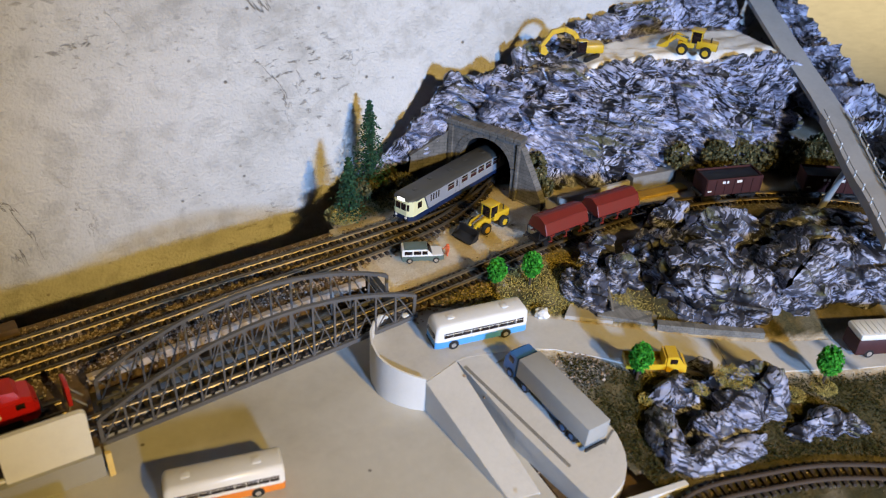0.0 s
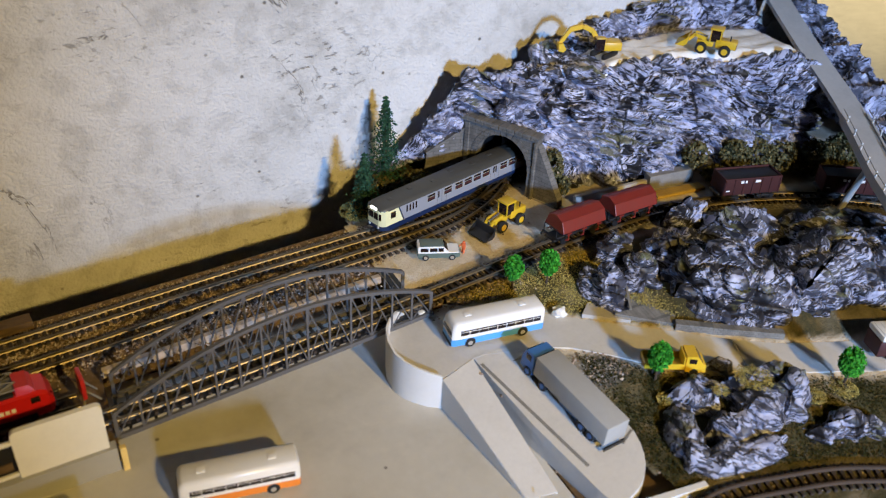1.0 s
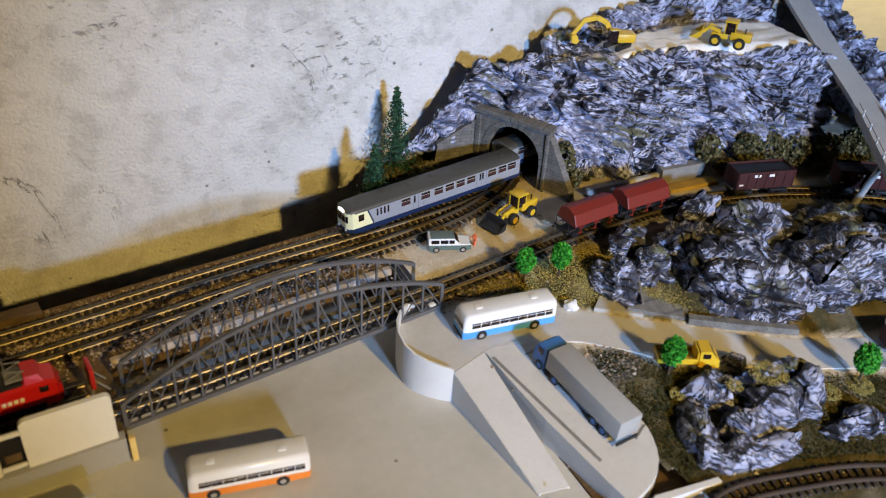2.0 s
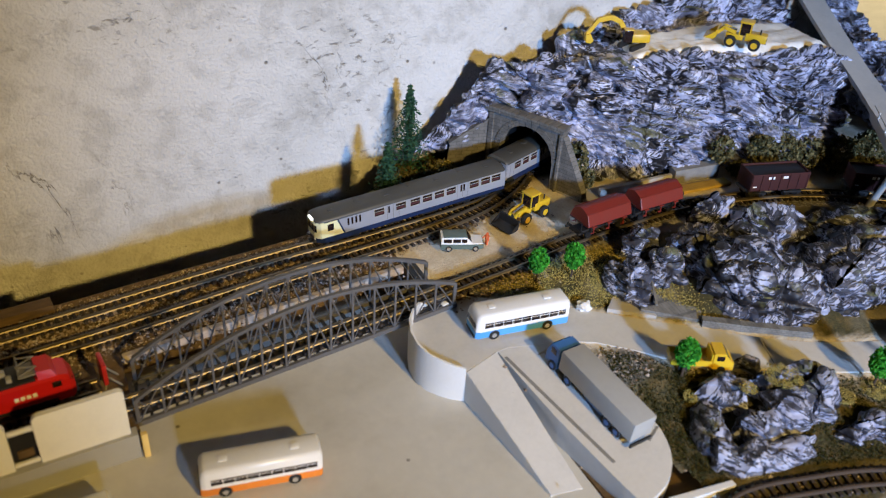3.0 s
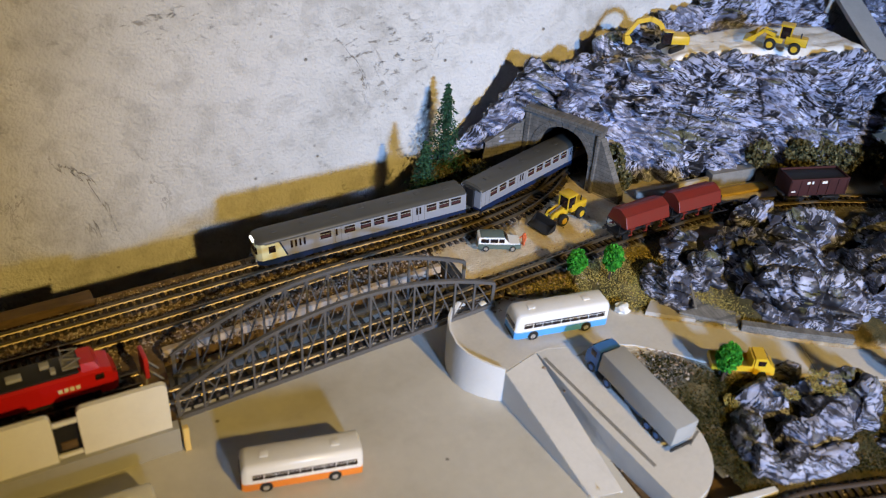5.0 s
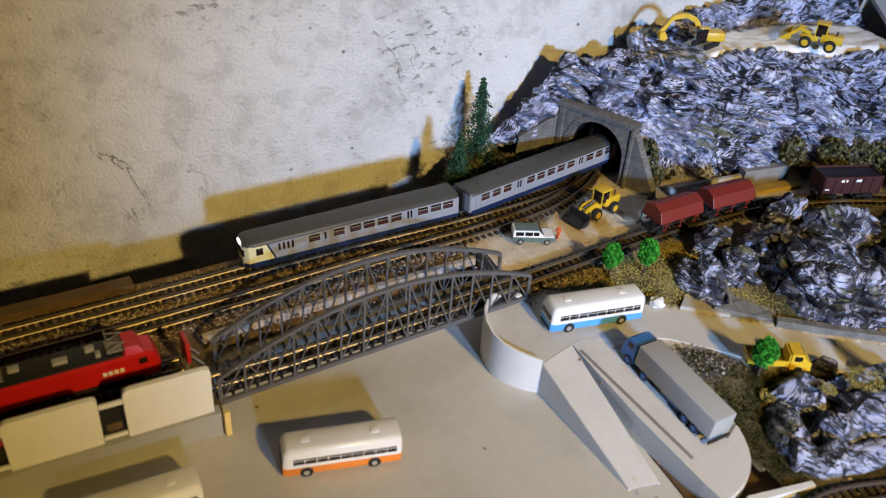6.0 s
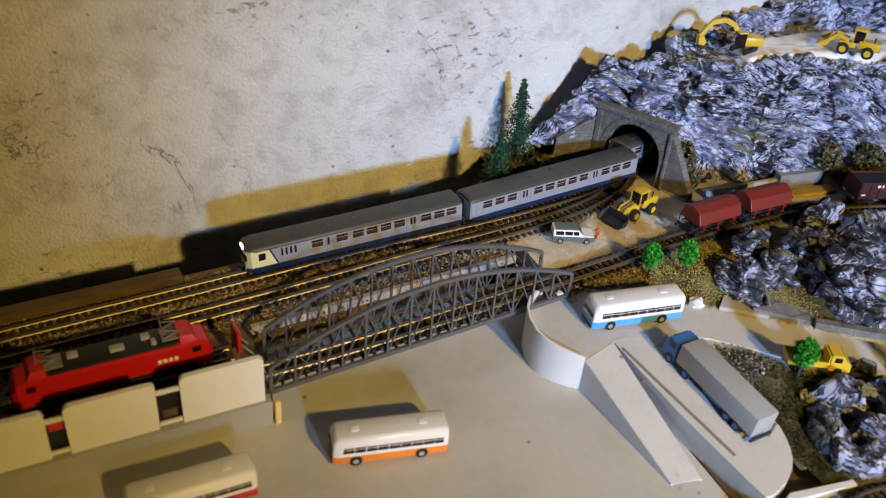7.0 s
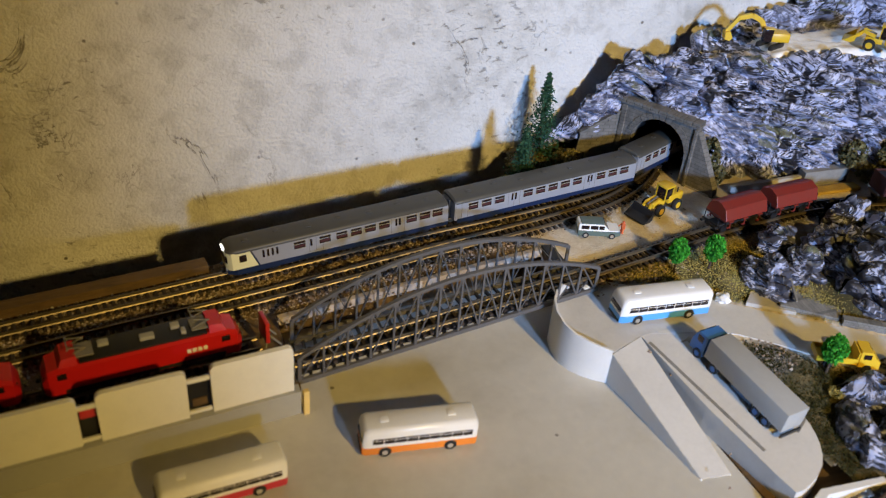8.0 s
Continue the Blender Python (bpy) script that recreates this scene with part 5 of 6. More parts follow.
def ore_wagon(x, lab):
    px, py, pz, tn = on_track(BRIDGE_LINE, x)
    c = thing("ore_wagon", px, py, pz, tn, lab, "goods wagon", "brown ore wagons")
    L = 4.5
    for s in (-1, 1):
        bm = BM()
        box(bm, (0, s * 0.86, 1.4), (L, 0.08, 1.3), bevel=0.02)
        wp = part("side_wall", bm, M["ore"], c)
        for k in range(7):
            bm = BM()
            box(bm, (-L / 2 + 0.1 + k * (L - 0.2) / 6, s * 0.92, 1.35), (0.1, 0.06, 1.2))
            part("rib", bm, M["ore"], wp)
        bm = BM()
        box(bm, (-0.75, s * 0.91, 1.75), (0.5, 0.02, 0.2)), box(bm, (0.35, s * 0.91, 1.75), (0.4, 0.02, 0.2)), box(bm, (-1.9, s * 0.91, 1.1), (0.3, 0.02, 0.1))
        part("marking", bm, M["white"], wp, "white lettering bars")
    for e in (-1, 1):
        bm = BM()
        box(bm, (e * (L / 2 - 0.04), 0, 1.4), (0.08, 1.68, 1.3), bevel=0.02)
        part("end_wall", bm, M["ore"], c)
        bogie(c, e * 1.4, base=0.9)
    # Added block that stands in for the black inside of an empty wagon.
    bm = BM()
    box(bm, (0, 0, 1.8), (L - 0.18, 1.62, 0.3), bevel=0.1)
    part("load", bm, M["black"], c, "black filler block in place of the dark empty interior")
    bm = BM()
    box(bm, (0, 0, 0.66), (L + 0.4, 1.2, 0.2), bevel=0.03)
    part("frame", bm, M["black"], c)


ore_wagon(44.9, "brown-red open ore wagon, empty, its dark interior a black filler block")
ore_wagon(52.3, "brown-red open ore wagon in the shade under the viaduct")


def loco(x, y, z, turn, lab):
    c = thing("electric_locomotive", x, y, z, turn, lab, "locomotive", "red locomotives")
    L, W = 9.4, 1.75
    bm = BM()
    prof = lambda xx, w, top: [(xx, -w / 2, 0.62), (xx, w / 2, 0.62), (xx, w / 2, top - 0.15), (xx, w / 2 - 0.2, top), (xx, -w / 2 + 0.2, top), (xx, -w / 2, top - 0.15)]
    loft(bm, [prof(-L / 2, W - 0.5, 1.5), prof(-L / 2 + 0.25, W, 1.9), prof(-L / 2 + 0.9, W, 2.1), prof(L / 2 - 0.9, W, 2.1), prof(L / 2 - 0.25, W, 1.9), prof(L / 2, W - 0.5, 1.5)])
    part("body", bm, M["red"], c, "bright red body", smooth=30)
    for e in (-1, 1):
        bm = BM()
        loft(bm, [[(e * (L / 2 - 1.6), -W / 2 + 0.1, 2.08), (e * (L / 2 - 1.6), W / 2 - 0.1, 2.08), (e * (L / 2 - 1.6), W / 2 - 0.25, 2.5), (e * (L / 2 - 1.6), -W / 2 + 0.25, 2.5)], [(e * (L / 2 - 0.75), -W / 2 + 0.1, 2.08), (e * (L / 2 - 0.75), W / 2 - 0.1, 2.08), (e * (L / 2 - 0.95), W / 2 - 0.25, 2.45), (e * (L / 2 - 0.95), -W / 2 + 0.25, 2.45)]])
        part("cab_roof", bm, M["red"], c)
        for s in (-1, 1):
            bm = BM()
            box(bm, (e * (L / 2 - 0.85), s * (W / 2 + 0.005), 1.65), (0.42, 0.03, 0.34), bevel=0.01)
            part("cab_window", bm, M["glass"], c)
        bm = BM()
        box(bm, (e * (L / 2 - 0.17), 0, 1.68), (0.3, W - 0.5, 0.05), ry=e * 52)
        part("windscreen", bm, M["glass"], c)
        bm = BM()
        box(bm, (e * (L / 2 + 0.02), 0, 0.62), (0.16, 1.5, 0.26))
        for s in (-0.55, 0.55):
            rod(bm, (e * L / 2, s, 0.62), (e * (L / 2 + 0.3), s, 0.62), 0.11, 10)
        part("buffer_beam", bm, M["black"], c)
        bogie(c, e * 2.7, base=1.7)
        bm = BM()
        for s in (-0.4, 0.4):
            rod(bm, (e * 2.9 - 0.6, s, 2.35), (e * 2.9 + 0.3, s, 2.7), 0.035, 6), rod(bm, (e * 2.9 + 0.3, s, 2.7), (e * 2.9 - 0.5, s * 0.9, 2.85), 0.03, 6)
        rod(bm, (e * 2.9 - 0.5, -0.6, 2.87), (e * 2.9 - 0.5, 0.6, 2.87), 0.04, 6)
        box(bm, (e * 2.9, 0, 2.3), (1.2, 1.0, 0.08))
        part("pantograph", bm, M["kerb"], c)
    bm = BM()
    box(bm, (0, 0, 2.14), (L - 3.4, W - 0.25, 0.14), bevel=0.04)
    part("roof", bm, M["black"], c, "dark roof deck")
    for k, (xx, yy, w) in enumerate(((-1.8, 0.2, 0.5), (0.2, -0.1, 0.7), (1.6, 0.25, 0.45), (1.9, -0.3, 0.25))):
        bm = BM()
        box(bm, (xx, yy, 2.28), (w, 0.4, 0.22), bevel=0.04)
        part("roof_equipment", bm, M["boxgrey"], c)
    for s in (-1, 1):
        bm = BM()
        bar(bm, (-L / 2 + 0.9, s * (W / 2 + 0.002), 0.74), (L / 2 - 0.9, s * (W / 2 + 0.002), 0.74), 0.03, 0.2)
        part("skirt_band", bm, M["black"], c)
        bm = BM()
        for k in range(4):
            box(bm, (2.0 + 0.27 * k, s * (W / 2 + 0.01), 1.38), (0.2, 0.02, 0.24), bevel=0.008)
        part("marking", bm, M["white"], c, "white lettering bars")
    bm = BM()
    box(bm, (0, 0, 0.5), (4.2, 1.2, 0.3), bevel=0.05)
    part("underframe", bm, M["black"], c)


px, py, pz, tn = on_track(SIDING, -6.9, -0.1, span=2.7)
loco(px, py, pz, tn, "bright red electric locomotive with dark roof on the siding")
px, py, pz, tn = on_track(SIDING, -17.2, span=2.7)
loco(px, py, pz, tn, "bright red electric locomotive coupled behind another")
stop = thing("buffer_stop", -0.85, 39.75, 1.4, 6, "red buffer stop at the end of the siding", "buffer stop")
bm = BM()
box(bm, (0, 0, 1.15), (0.24, 1.25, 1.3), bevel=0.06)
part("board", bm, M["busred"], stop)
for s in (-0.45, 0.45):
    bm = BM()
    rod(bm, (-0.1, s, 0.1), (0, s, 1.0), 0.07, 6), rod(bm, (0.75, s, 0.1), (0.05, s, 1.0), 0.06, 6)
    part("stay", bm, M["kerb"], stop)

# ------------------------------------------------------------------ road vehicles


def wheels(parent, places, r, w, rim="chrome"):
    for x, y in places:
        o = new("wheel")
        o.parent = parent
        o.location = (x * CM, y * CM, r * CM)
        bm = BM()
        wheel(bm, 0, 0, 0, r, w)
        bmesh.ops.bevel(bm, geom=list(bm.edges), offset=r * 0.08, segments=1, affect="EDGES")
        part("tyre", bm, M["tyre"], o)
        bm = BM()
        wheel(bm, 0, 0, 0, r * 0.55, w + 0.03)
        part("rim", bm, M[rim], o)


def bus(x, y, z, turn, lower, lab, roof="white"):
    c = thing("bus", x, y, z, turn, lab, "bus", "model buses")
    L, W, H = 5.7, 1.5, 1.74

    def ring(xx, w, lo, hi, r):
        return [(xx, -w / 2, lo), (xx, w / 2, lo), (xx, w / 2, hi - r), (xx, w / 2 - r * 0.3, hi - r * 0.3), (xx, w / 2 - r, hi), (xx, -w / 2 + r, hi), (xx, -w / 2 + r * 0.3, hi - r * 0.3), (xx, -w / 2, hi - r)]
    bm = BM()
    loft(bm, [ring(-L / 2, W - 0.2, 0.62, H - 0.15, 0.2), ring(-L / 2 + 0.12, W, 0.62, H, 0.25), ring(L / 2 - 0.3, W, 0.62, H, 0.25), ring(L / 2 - 0.08, W - 0.1, 0.62, H - 0.16, 0.22), ring(L / 2, W - 0.2, 0.62, H - 0.5, 0.1)])
    part("body", bm, M[roof], c, smooth=50)
    bm = BM()
    flat = lambda xx, w: [(xx, -w / 2, 0.2), (xx, w / 2, 0.2), (xx, w / 2, 0.63), (xx, -w / 2, 0.63)]
    loft(bm, [flat(-L / 2 + 0.0, W - 0.2), flat(-L / 2 + 0.1, W + 0.01), flat(L / 2 - 0.12, W + 0.01), flat(L / 2 + 0.02, W - 0.22)])
    part("skirt", bm, M[lower], c, smooth=50)
    for s in (-1, 1):
        bm = BM()
        box(bm, (-0.1, s * W / 2, 1.02), (L - 0.75, 0.03, 0.34), bevel=0.01)
        part("window_band", bm, M["glass"], c)
        bm = BM()
        for k in range(9):
            box(bm, (-L / 2 + 0.75 + k * 0.56, s * (W / 2 + 0.006), 1.02), (0.028, 0.03, 0.34))
        box(bm, (-0.1, s * (W / 2 + 0.006), 1.09), (L - 0.75, 0.028, 0.03))
        part("window_pillars", bm, M["white"], c)
        for xx in (-1.5, 1.75):
            bm = BM()
            rod(bm, (xx, s * (W / 2 - 0.1), 0.3), (xx, s * (W / 2 + 0.012), 0.3), 0.32, 16)
            part("wheel_arch", bm, M["black"], c)
    bm = BM()
    box(bm, (L / 2 - 0.03, 0, 1.16), (0.05, W - 0.35, 0.6), ry=-14, bevel=0.01)
    part("windscreen", bm, M["glass"], c)
    bm = BM()
    box(bm, (L / 2 + 0.03, 0, 0.26), (0.08, W - 0.25, 0.14), bevel=0.03)
    part("bumper", bm, M["black"], c)
    for xx in (-1.6, 1.75):
        bm = BM()
        box(bm, (xx, 0, H + 0.015), (0.42, 0.4, 0.07), bevel=0.03)
        part("roof_hatch", bm, M[roof], c)
    wheels(c, [(xx, s * (W / 2 - 0.08)) for xx in (-1.5, 1.75) for s in (-1, 1)], 0.27, 0.2)


bus(20.95, 35.4, 2.06, 174, "busblue", "white and sky-blue model bus on the road deck")
bus(5.0, 32.0, 0, 171, "busorange", "white and orange model bus parked on the grey board")
bus(-4.55, 31.7, 0, 183, "busred", "cream and red model bus parked on the grey board", "ivory")


def lorry(x, y, turn):
    zc = ramp_z(y)
    c = thing("lorry", x, y, zc, turn, "blue lorry with a long grey box trailer on the ramp", "lorry", pitch=-4.8)
    bm = BM()
    box(bm, (-0.35, 0, 1.14), (5.7, 1.46, 1.24), bevel=0.04)
    part("trailer_box", bm, M["boxgrey"], c)
    bm = BM()
    loft(bm, [[(xx, -w / 2, a), (xx, w / 2, a), (xx, w / 2, b), (xx, -w / 2, b)] for xx, w, a, b in ((2.65, 1.34, 0.28, 1.62), (3.35, 1.36, 0.28, 1.58), (3.62, 1.34, 0.28, 1.05), (3.68, 1.3, 0.28, 0.55))])
    part("cab", bm, M["cabblue"], c, "blue cab", smooth=20)
    bm = BM()
    box(bm, (3.51, 0, 1.3), (0.05, 1.15, 0.46), ry=-24)
    part("windscreen", bm, M["glass"], c)
    for s in (-1, 1):
        bm = BM()
        box(bm, (3.1, s * 0.675, 1.24), (0.42, 0.03, 0.4), bevel=0.01)
        part("side_window", bm, M["glass"], c)
    bm = BM()
    box(bm, (0, 0, 0.42), (6.2, 0.7, 0.14))
    part("chassis", bm, M["black"], c)
    bm = BM()
    box(bm, (-0.3, 0, 0.36), (1.4, 1.2, 0.28), bevel=0.03)
    part("side_locker", bm, M["cabblue"], c)
    bm = BM()
    box(bm, (-3.25, 0, 0.3), (0.1, 1.4, 0.2))
    part("rear_bumper", bm, M["black"], c)
    wheels(c, [(xx, s * 0.62) for xx in (3.0, 1.7, -1.5, -2.2) for s in (-1, 1)], 0.3, 0.24, "cabblue")


lorry(21.95, 28.75, 96.5)


def rover(x, y, z, turn):
    c = thing("station_wagon", x, y, z, turn, "dark green and white estate car on the sandy yard", "car")
    bm = BM()
    loft(bm, [[(xx, -w / 2, a), (xx, w / 2, a), (xx, w / 2, b), (xx, -w / 2, b)] for xx, w, a, b in ((-1.35, 1.05, 0.26, 0.52), (-1.28, 1.1, 0.2, 0.56), (1.2, 1.1, 0.2, 0.52), (1.36, 1.0, 0.24, 0.46))])
    part("body", bm, M["olive"], c, smooth=30)
    bm = BM()
    loft(bm, [[(xx, -w / 2, 0.54), (xx, w / 2, 0.54), (xx, w2 / 2, b), (xx, -w2 / 2, b)] for xx, w, w2, b in ((-1.33, 1.06, 0.92, 0.96), (-1.2, 1.08, 0.94, 1.0), (0.25, 1.08, 0.94, 1.0), (0.62, 1.08, 1.06, 0.62), (1.3, 1.02, 0.98, 0.585))])
    part("cabin", bm, M["white"], c, "white upper body", smooth=25)
    bm = BM()
    box(bm, (-0.45, 0, 1.01), (1.5, 0.94, 0.06), bevel=0.02)
    part("roof", bm, M["olive"], c, "dark green roof")
    for s in (-1, 1):
        for xx, w in ((-0.93, 0.5), (-0.35, 0.48), (0.12, 0.34)):
            bm = BM()
            box(bm, (xx, s * 0.52, 0.78), (w, 0.04, 0.24), rx=s * 8.5, bevel=0.01)
            part("side_window", bm, M["glass"], c)
    bm = BM()
    box(bm, (0.46, 0, 0.82), (0.03, 0.86, 0.36), ry=-42)
    part("windscreen", bm, M["glass"], c)
    wheels(c, [(xx, s * 0.48) for xx in (-0.85, 0.85) for s in (-1, 1)], 0.22, 0.16)


rover(21.25, 43.15, land(21.2, 43.1) + 0.06, -20)

bm = BM()
rod(bm, (0, -0.1, 0), (0, -0.05, 0.5), 0.07, 6), rod(bm, (0.08, 0.1, 0), (0, 0.05, 0.5), 0.07, 6), rod(bm, (0, 0, 0.45), (0, 0, 0.86), 0.14, 8), rod(bm, (0, 0.14, 0.8), (0.15, 0.25, 0.5), 0.05, 6), rod(bm, (0, -0.14, 0.8), (0.15, -0.25, 0.52), 0.05, 6)
bmesh.ops.create_icosphere(bm, subdivisions=1, radius=0.11, matrix=Matrix.Translation((0, 0, 1.0)))
bmesh.ops.scale(bm, vec=(0.95, 0.95, 0.78), verts=bm.verts)
fig = part("figurine", bm, M["orange"])
fig.matrix_basis = pose(22.9 * CM, 42.8 * CM, (land(23, 42.7) + 0.03) * CM, 0, 0, 200)
tagged(fig, "tiny orange plastic figurine standing beside the car", "figurine")


def wheel_loader(x, y, z, turn, lab, bucket="black", lift=0.0):
    c = thing("wheel_loader", x, y, z, turn, lab, "wheel loader", "yellow quarry machines")
    bm = BM()
    box(bm, (-0.95, 0, 0.85), (1.5, 0.85, 0.6), bevel=0.08), box(bm, (0.55, 0, 0.7), (1.2, 0.6, 0.4), bevel=0.06)
    part("chassis", bm, M["yellow"], c)
    bm = BM()
    box(bm, (-1.55, 0, 0.8), (0.3, 0.8, 0.5), bevel=0.04)
    part("counterweight", bm, M["black"], c)
    bm = BM()
    box(bm, (-0.15, 0, 1.35), (0.75, 0.78, 0.85), bevel=0.04)
    part("cab", bm, M["glass"], c)
    bm = BM()
    box(bm, (-0.15, 0, 1.86), (0.95, 0.95, 0.14), bevel=0.04)
    for a in (-0.5, 0.22):
        for s in (-0.39, 0.39):
            box(bm, (a, s, 1.4), (0.07, 0.07, 0.95))
    part("cab_frame", bm, M["yellow"], c)
    for s in (-0.26, 0.26):
        bm = BM()
        bar(bm, (0.5, s, 1.0), (1.35, s, 0.85 + lift), 0.12, 0.24), bar(bm, (1.3, s, 0.88 + lift), (1.75, s, 0.35 + lift), 0.12, 0.2)
        part("lift_arm", bm, M["yellow"], c)
    bm = BM()
    rod(bm, (0.5, 0, 1.15), (1.5, 0, 0.85 + lift), 0.06, 8)
    part("piston", bm, M["chrome"], c)
    bm = BM()
    prof = [(1.7, 0.75), (1.75, 0.2), (1.95, 0.03), (2.6, 0.03), (2.6, 0.08), (2.0, 0.12), (1.85, 0.25), (1.8, 0.75)]
    loft(bm, [[(a, s, b + lift) for a, b in prof] for s in (-0.85, 0.85)])
    for s in (-0.85, 0.85):
        f = [bm.verts.new((a, s + 0.03 * (1 if s > 0 else -1), b + lift)) for a, b in ((1.72, 0.7), (1.78, 0.15), (2.0, 0.03), (2.55, 0.05))]
        bm.faces.new(f)
    part("bucket", bm, M[bucket], c, "black bucket" if bucket == "black" else "yellow bucket")
    wheels(c, [(xx, s * 0.58) for xx in (-0.95, 0.75) for s in (-1, 1)], 0.42, 0.3, "yellow")
    bm = BM()
    rod(bm, (-1.2, 0.25, 1.1), (-1.2, 0.25, 1.5), 0.05, 8)
    part("exhaust", bm, M["black"], c)


wheel_loader(26.95, 44.6, 2.72, 196, "yellow wheel loader with black bucket on the sandy yard")
wheel_loader(45.7, 47.75, 11.42, 130, "yellow wheel loader on the white quarry floor", "yellow", 0.4)


def excavator(x, y, z, turn, swing):
    c = thing("excavator", x, y, z, turn, "yellow tracked excavator digging at the quarry rim", "excavator", "yellow quarry machines")
    for s in (-0.55, 0.55):
        bm = BM()
        box(bm, (0, s, 0.25), (2.0, 0.36, 0.46), bevel=0.16)
        part("crawler", bm, M["black"], c)
    c.scale = (0.92, 0.92, 0.92)
    house = new("house")
    house.parent = c
    house.matrix_basis = pose(0, 0, 0, 0, 0, swing)
    bm = BM()
    box(bm, (-0.45, 0, 0.95), (1.5, 1.25, 0.7), bevel=0.12)
    part("engine_cover", bm, M["yellow"], house)
    bm = BM()
    box(bm, (0.55, 0.35, 1.1), (0.7, 0.55, 0.95), bevel=0.05)
    part("cab", bm, M["glass"], house)
    bm = BM()
    box(bm, (0.5, 0.35, 1.6), (0.8, 0.6, 0.08), bevel=0.03)
    part("cab_roof", bm, M["yellow"], house)
    bm = BM()
    for a, b in zip(((0.4, 0.9), (1.1, 2.0), (1.9, 2.35)), ((1.1, 2.0), (1.9, 2.35), (2.9, 2.1))):
        bar(bm, (a[0], -0.15, a[1]), (b[0], -0.15, b[1]), 0.28, 0.36)
    part("boom", bm, M["yellow"], house)
    bm = BM()
    bar(bm, (2.8, -0.15, 2.2), (3.6, -0.15, 1.0), 0.24, 0.3)
    part("stick", bm, M["yellow"], house)
    bm = BM()
    loft(bm, [[(3.4, s, 1.1), (3.75, s, 1.0), (3.7, s, 0.45), (3.3, s, 0.35), (3.1, s, 0.6)] for s in (-0.5, 0.2)])
    part("bucket", bm, M["yellow"], house)


excavator(37.7, 50.1, 11.35, 20, 140)


def pickup(x, y, z, turn):
    c = thing("pickup_truck", x, y, z, turn, "small yellow flatbed truck on the road", "truck")
    bm = BM()
    loft(bm, [[(xx, -0.58, a), (xx, 0.58, a), (xx, 0.52, b), (xx, -0.52, b)] for xx, a, b in ((0.55, 0.3, 1.3), (1.15, 0.3, 1.32), (1.5, 0.3, 0.85), (1.68, 0.3, 0.75))])
    part("cab", bm, M["yellow"], c, smooth=25)
    bm = BM()
    box(bm, (-0.6, 0, 0.5), (2.2, 1.16, 0.1))
    part("bed", bm, M["yellow"], c)
    for s in (-0.56, 0.56):
        bm = BM()
        box(bm, (-0.6, s, 0.68), (2.2, 0.06, 0.28))
        part("dropside", bm, M["yellow"], c)
        bm = BM()
        box(bm, (0.92, s * 1.0, 1.02), (0.4, 0.04, 0.3), bevel=0.01)
        part("side_window", bm, M["glass"], c)
    bm = BM()
    box(bm, (-1.68, 0, 0.68), (0.06, 1.16, 0.28)), box(bm, (0.45, 0, 0.9), (0.06, 1.1, 0.7))
    part("headboard", bm, M["yellow"], c)
    bm = BM()
    box(bm, (1.34, 0, 1.08), (0.03, 0.9, 0.44), ry=-37)
    part("windscreen", bm, M["glass"], c)
    wheels(c, [(xx, s * 0.5) for xx in (-1.0, 1.05) for s in (-1, 1)], 0.26, 0.18, "black")


pickup(28.55, 28.7, road_z(29) + 0.0, -27)
van = thing("delivery_van", 42.4, 24.5, road_z(41), -20, "dark van with a cream roof on the road", "van")
bm = BM()
box(bm, (0, 0, 0.75), (4.4, 1.5, 1.1), bevel=0.12)
part("body", bm, M["seats"], van)
bm = BM()
box(bm, (0, 0, 1.5), (4.4, 1.6, 0.42), bevel=0.15)
part("roof", bm, M["ivory"], van)
for k in range(12):
    bm = BM()
    box(bm, (-2.0 + 0.36 * k, 0, 1.72), (0.06, 1.3, 0.04))
    part("roof_rib", bm, M["ivory"], van)
wheels(van, [(xx, s * 0.66) for xx in (-1.3, 1.3) for s in (-1, 1)], 0.3, 0.2)

# ------------------------------------------------------------------ plants


def clumps(places, size, rng, squash=1.0):
    """Leafy clumps: small crossed flakes, one island each."""
    verts, faces = [], []
    for x, y, z in places:
        r = size * rng.uniform(0.6, 1.3)
        m = Euler((rng.uniform(0, 6.28), rng.uniform(0, 6.28), rng.uniform(0, 6.28))).to_matrix()
        k = len(verts)
        for p in ((1, 0, 0), (-0.5, 0.87, 0.1), (-0.5, -0.87, -0.1), (0, 0.1, 0.8)):
            q = m @ Vector(p) * r
            verts.append((x + q.x, y + q.y, z + q.z * squash))
        faces += [(k, k + 1, k + 2), (k, k + 1, k + 3), (k + 1, k + 2, k + 3)]
    return verts, faces


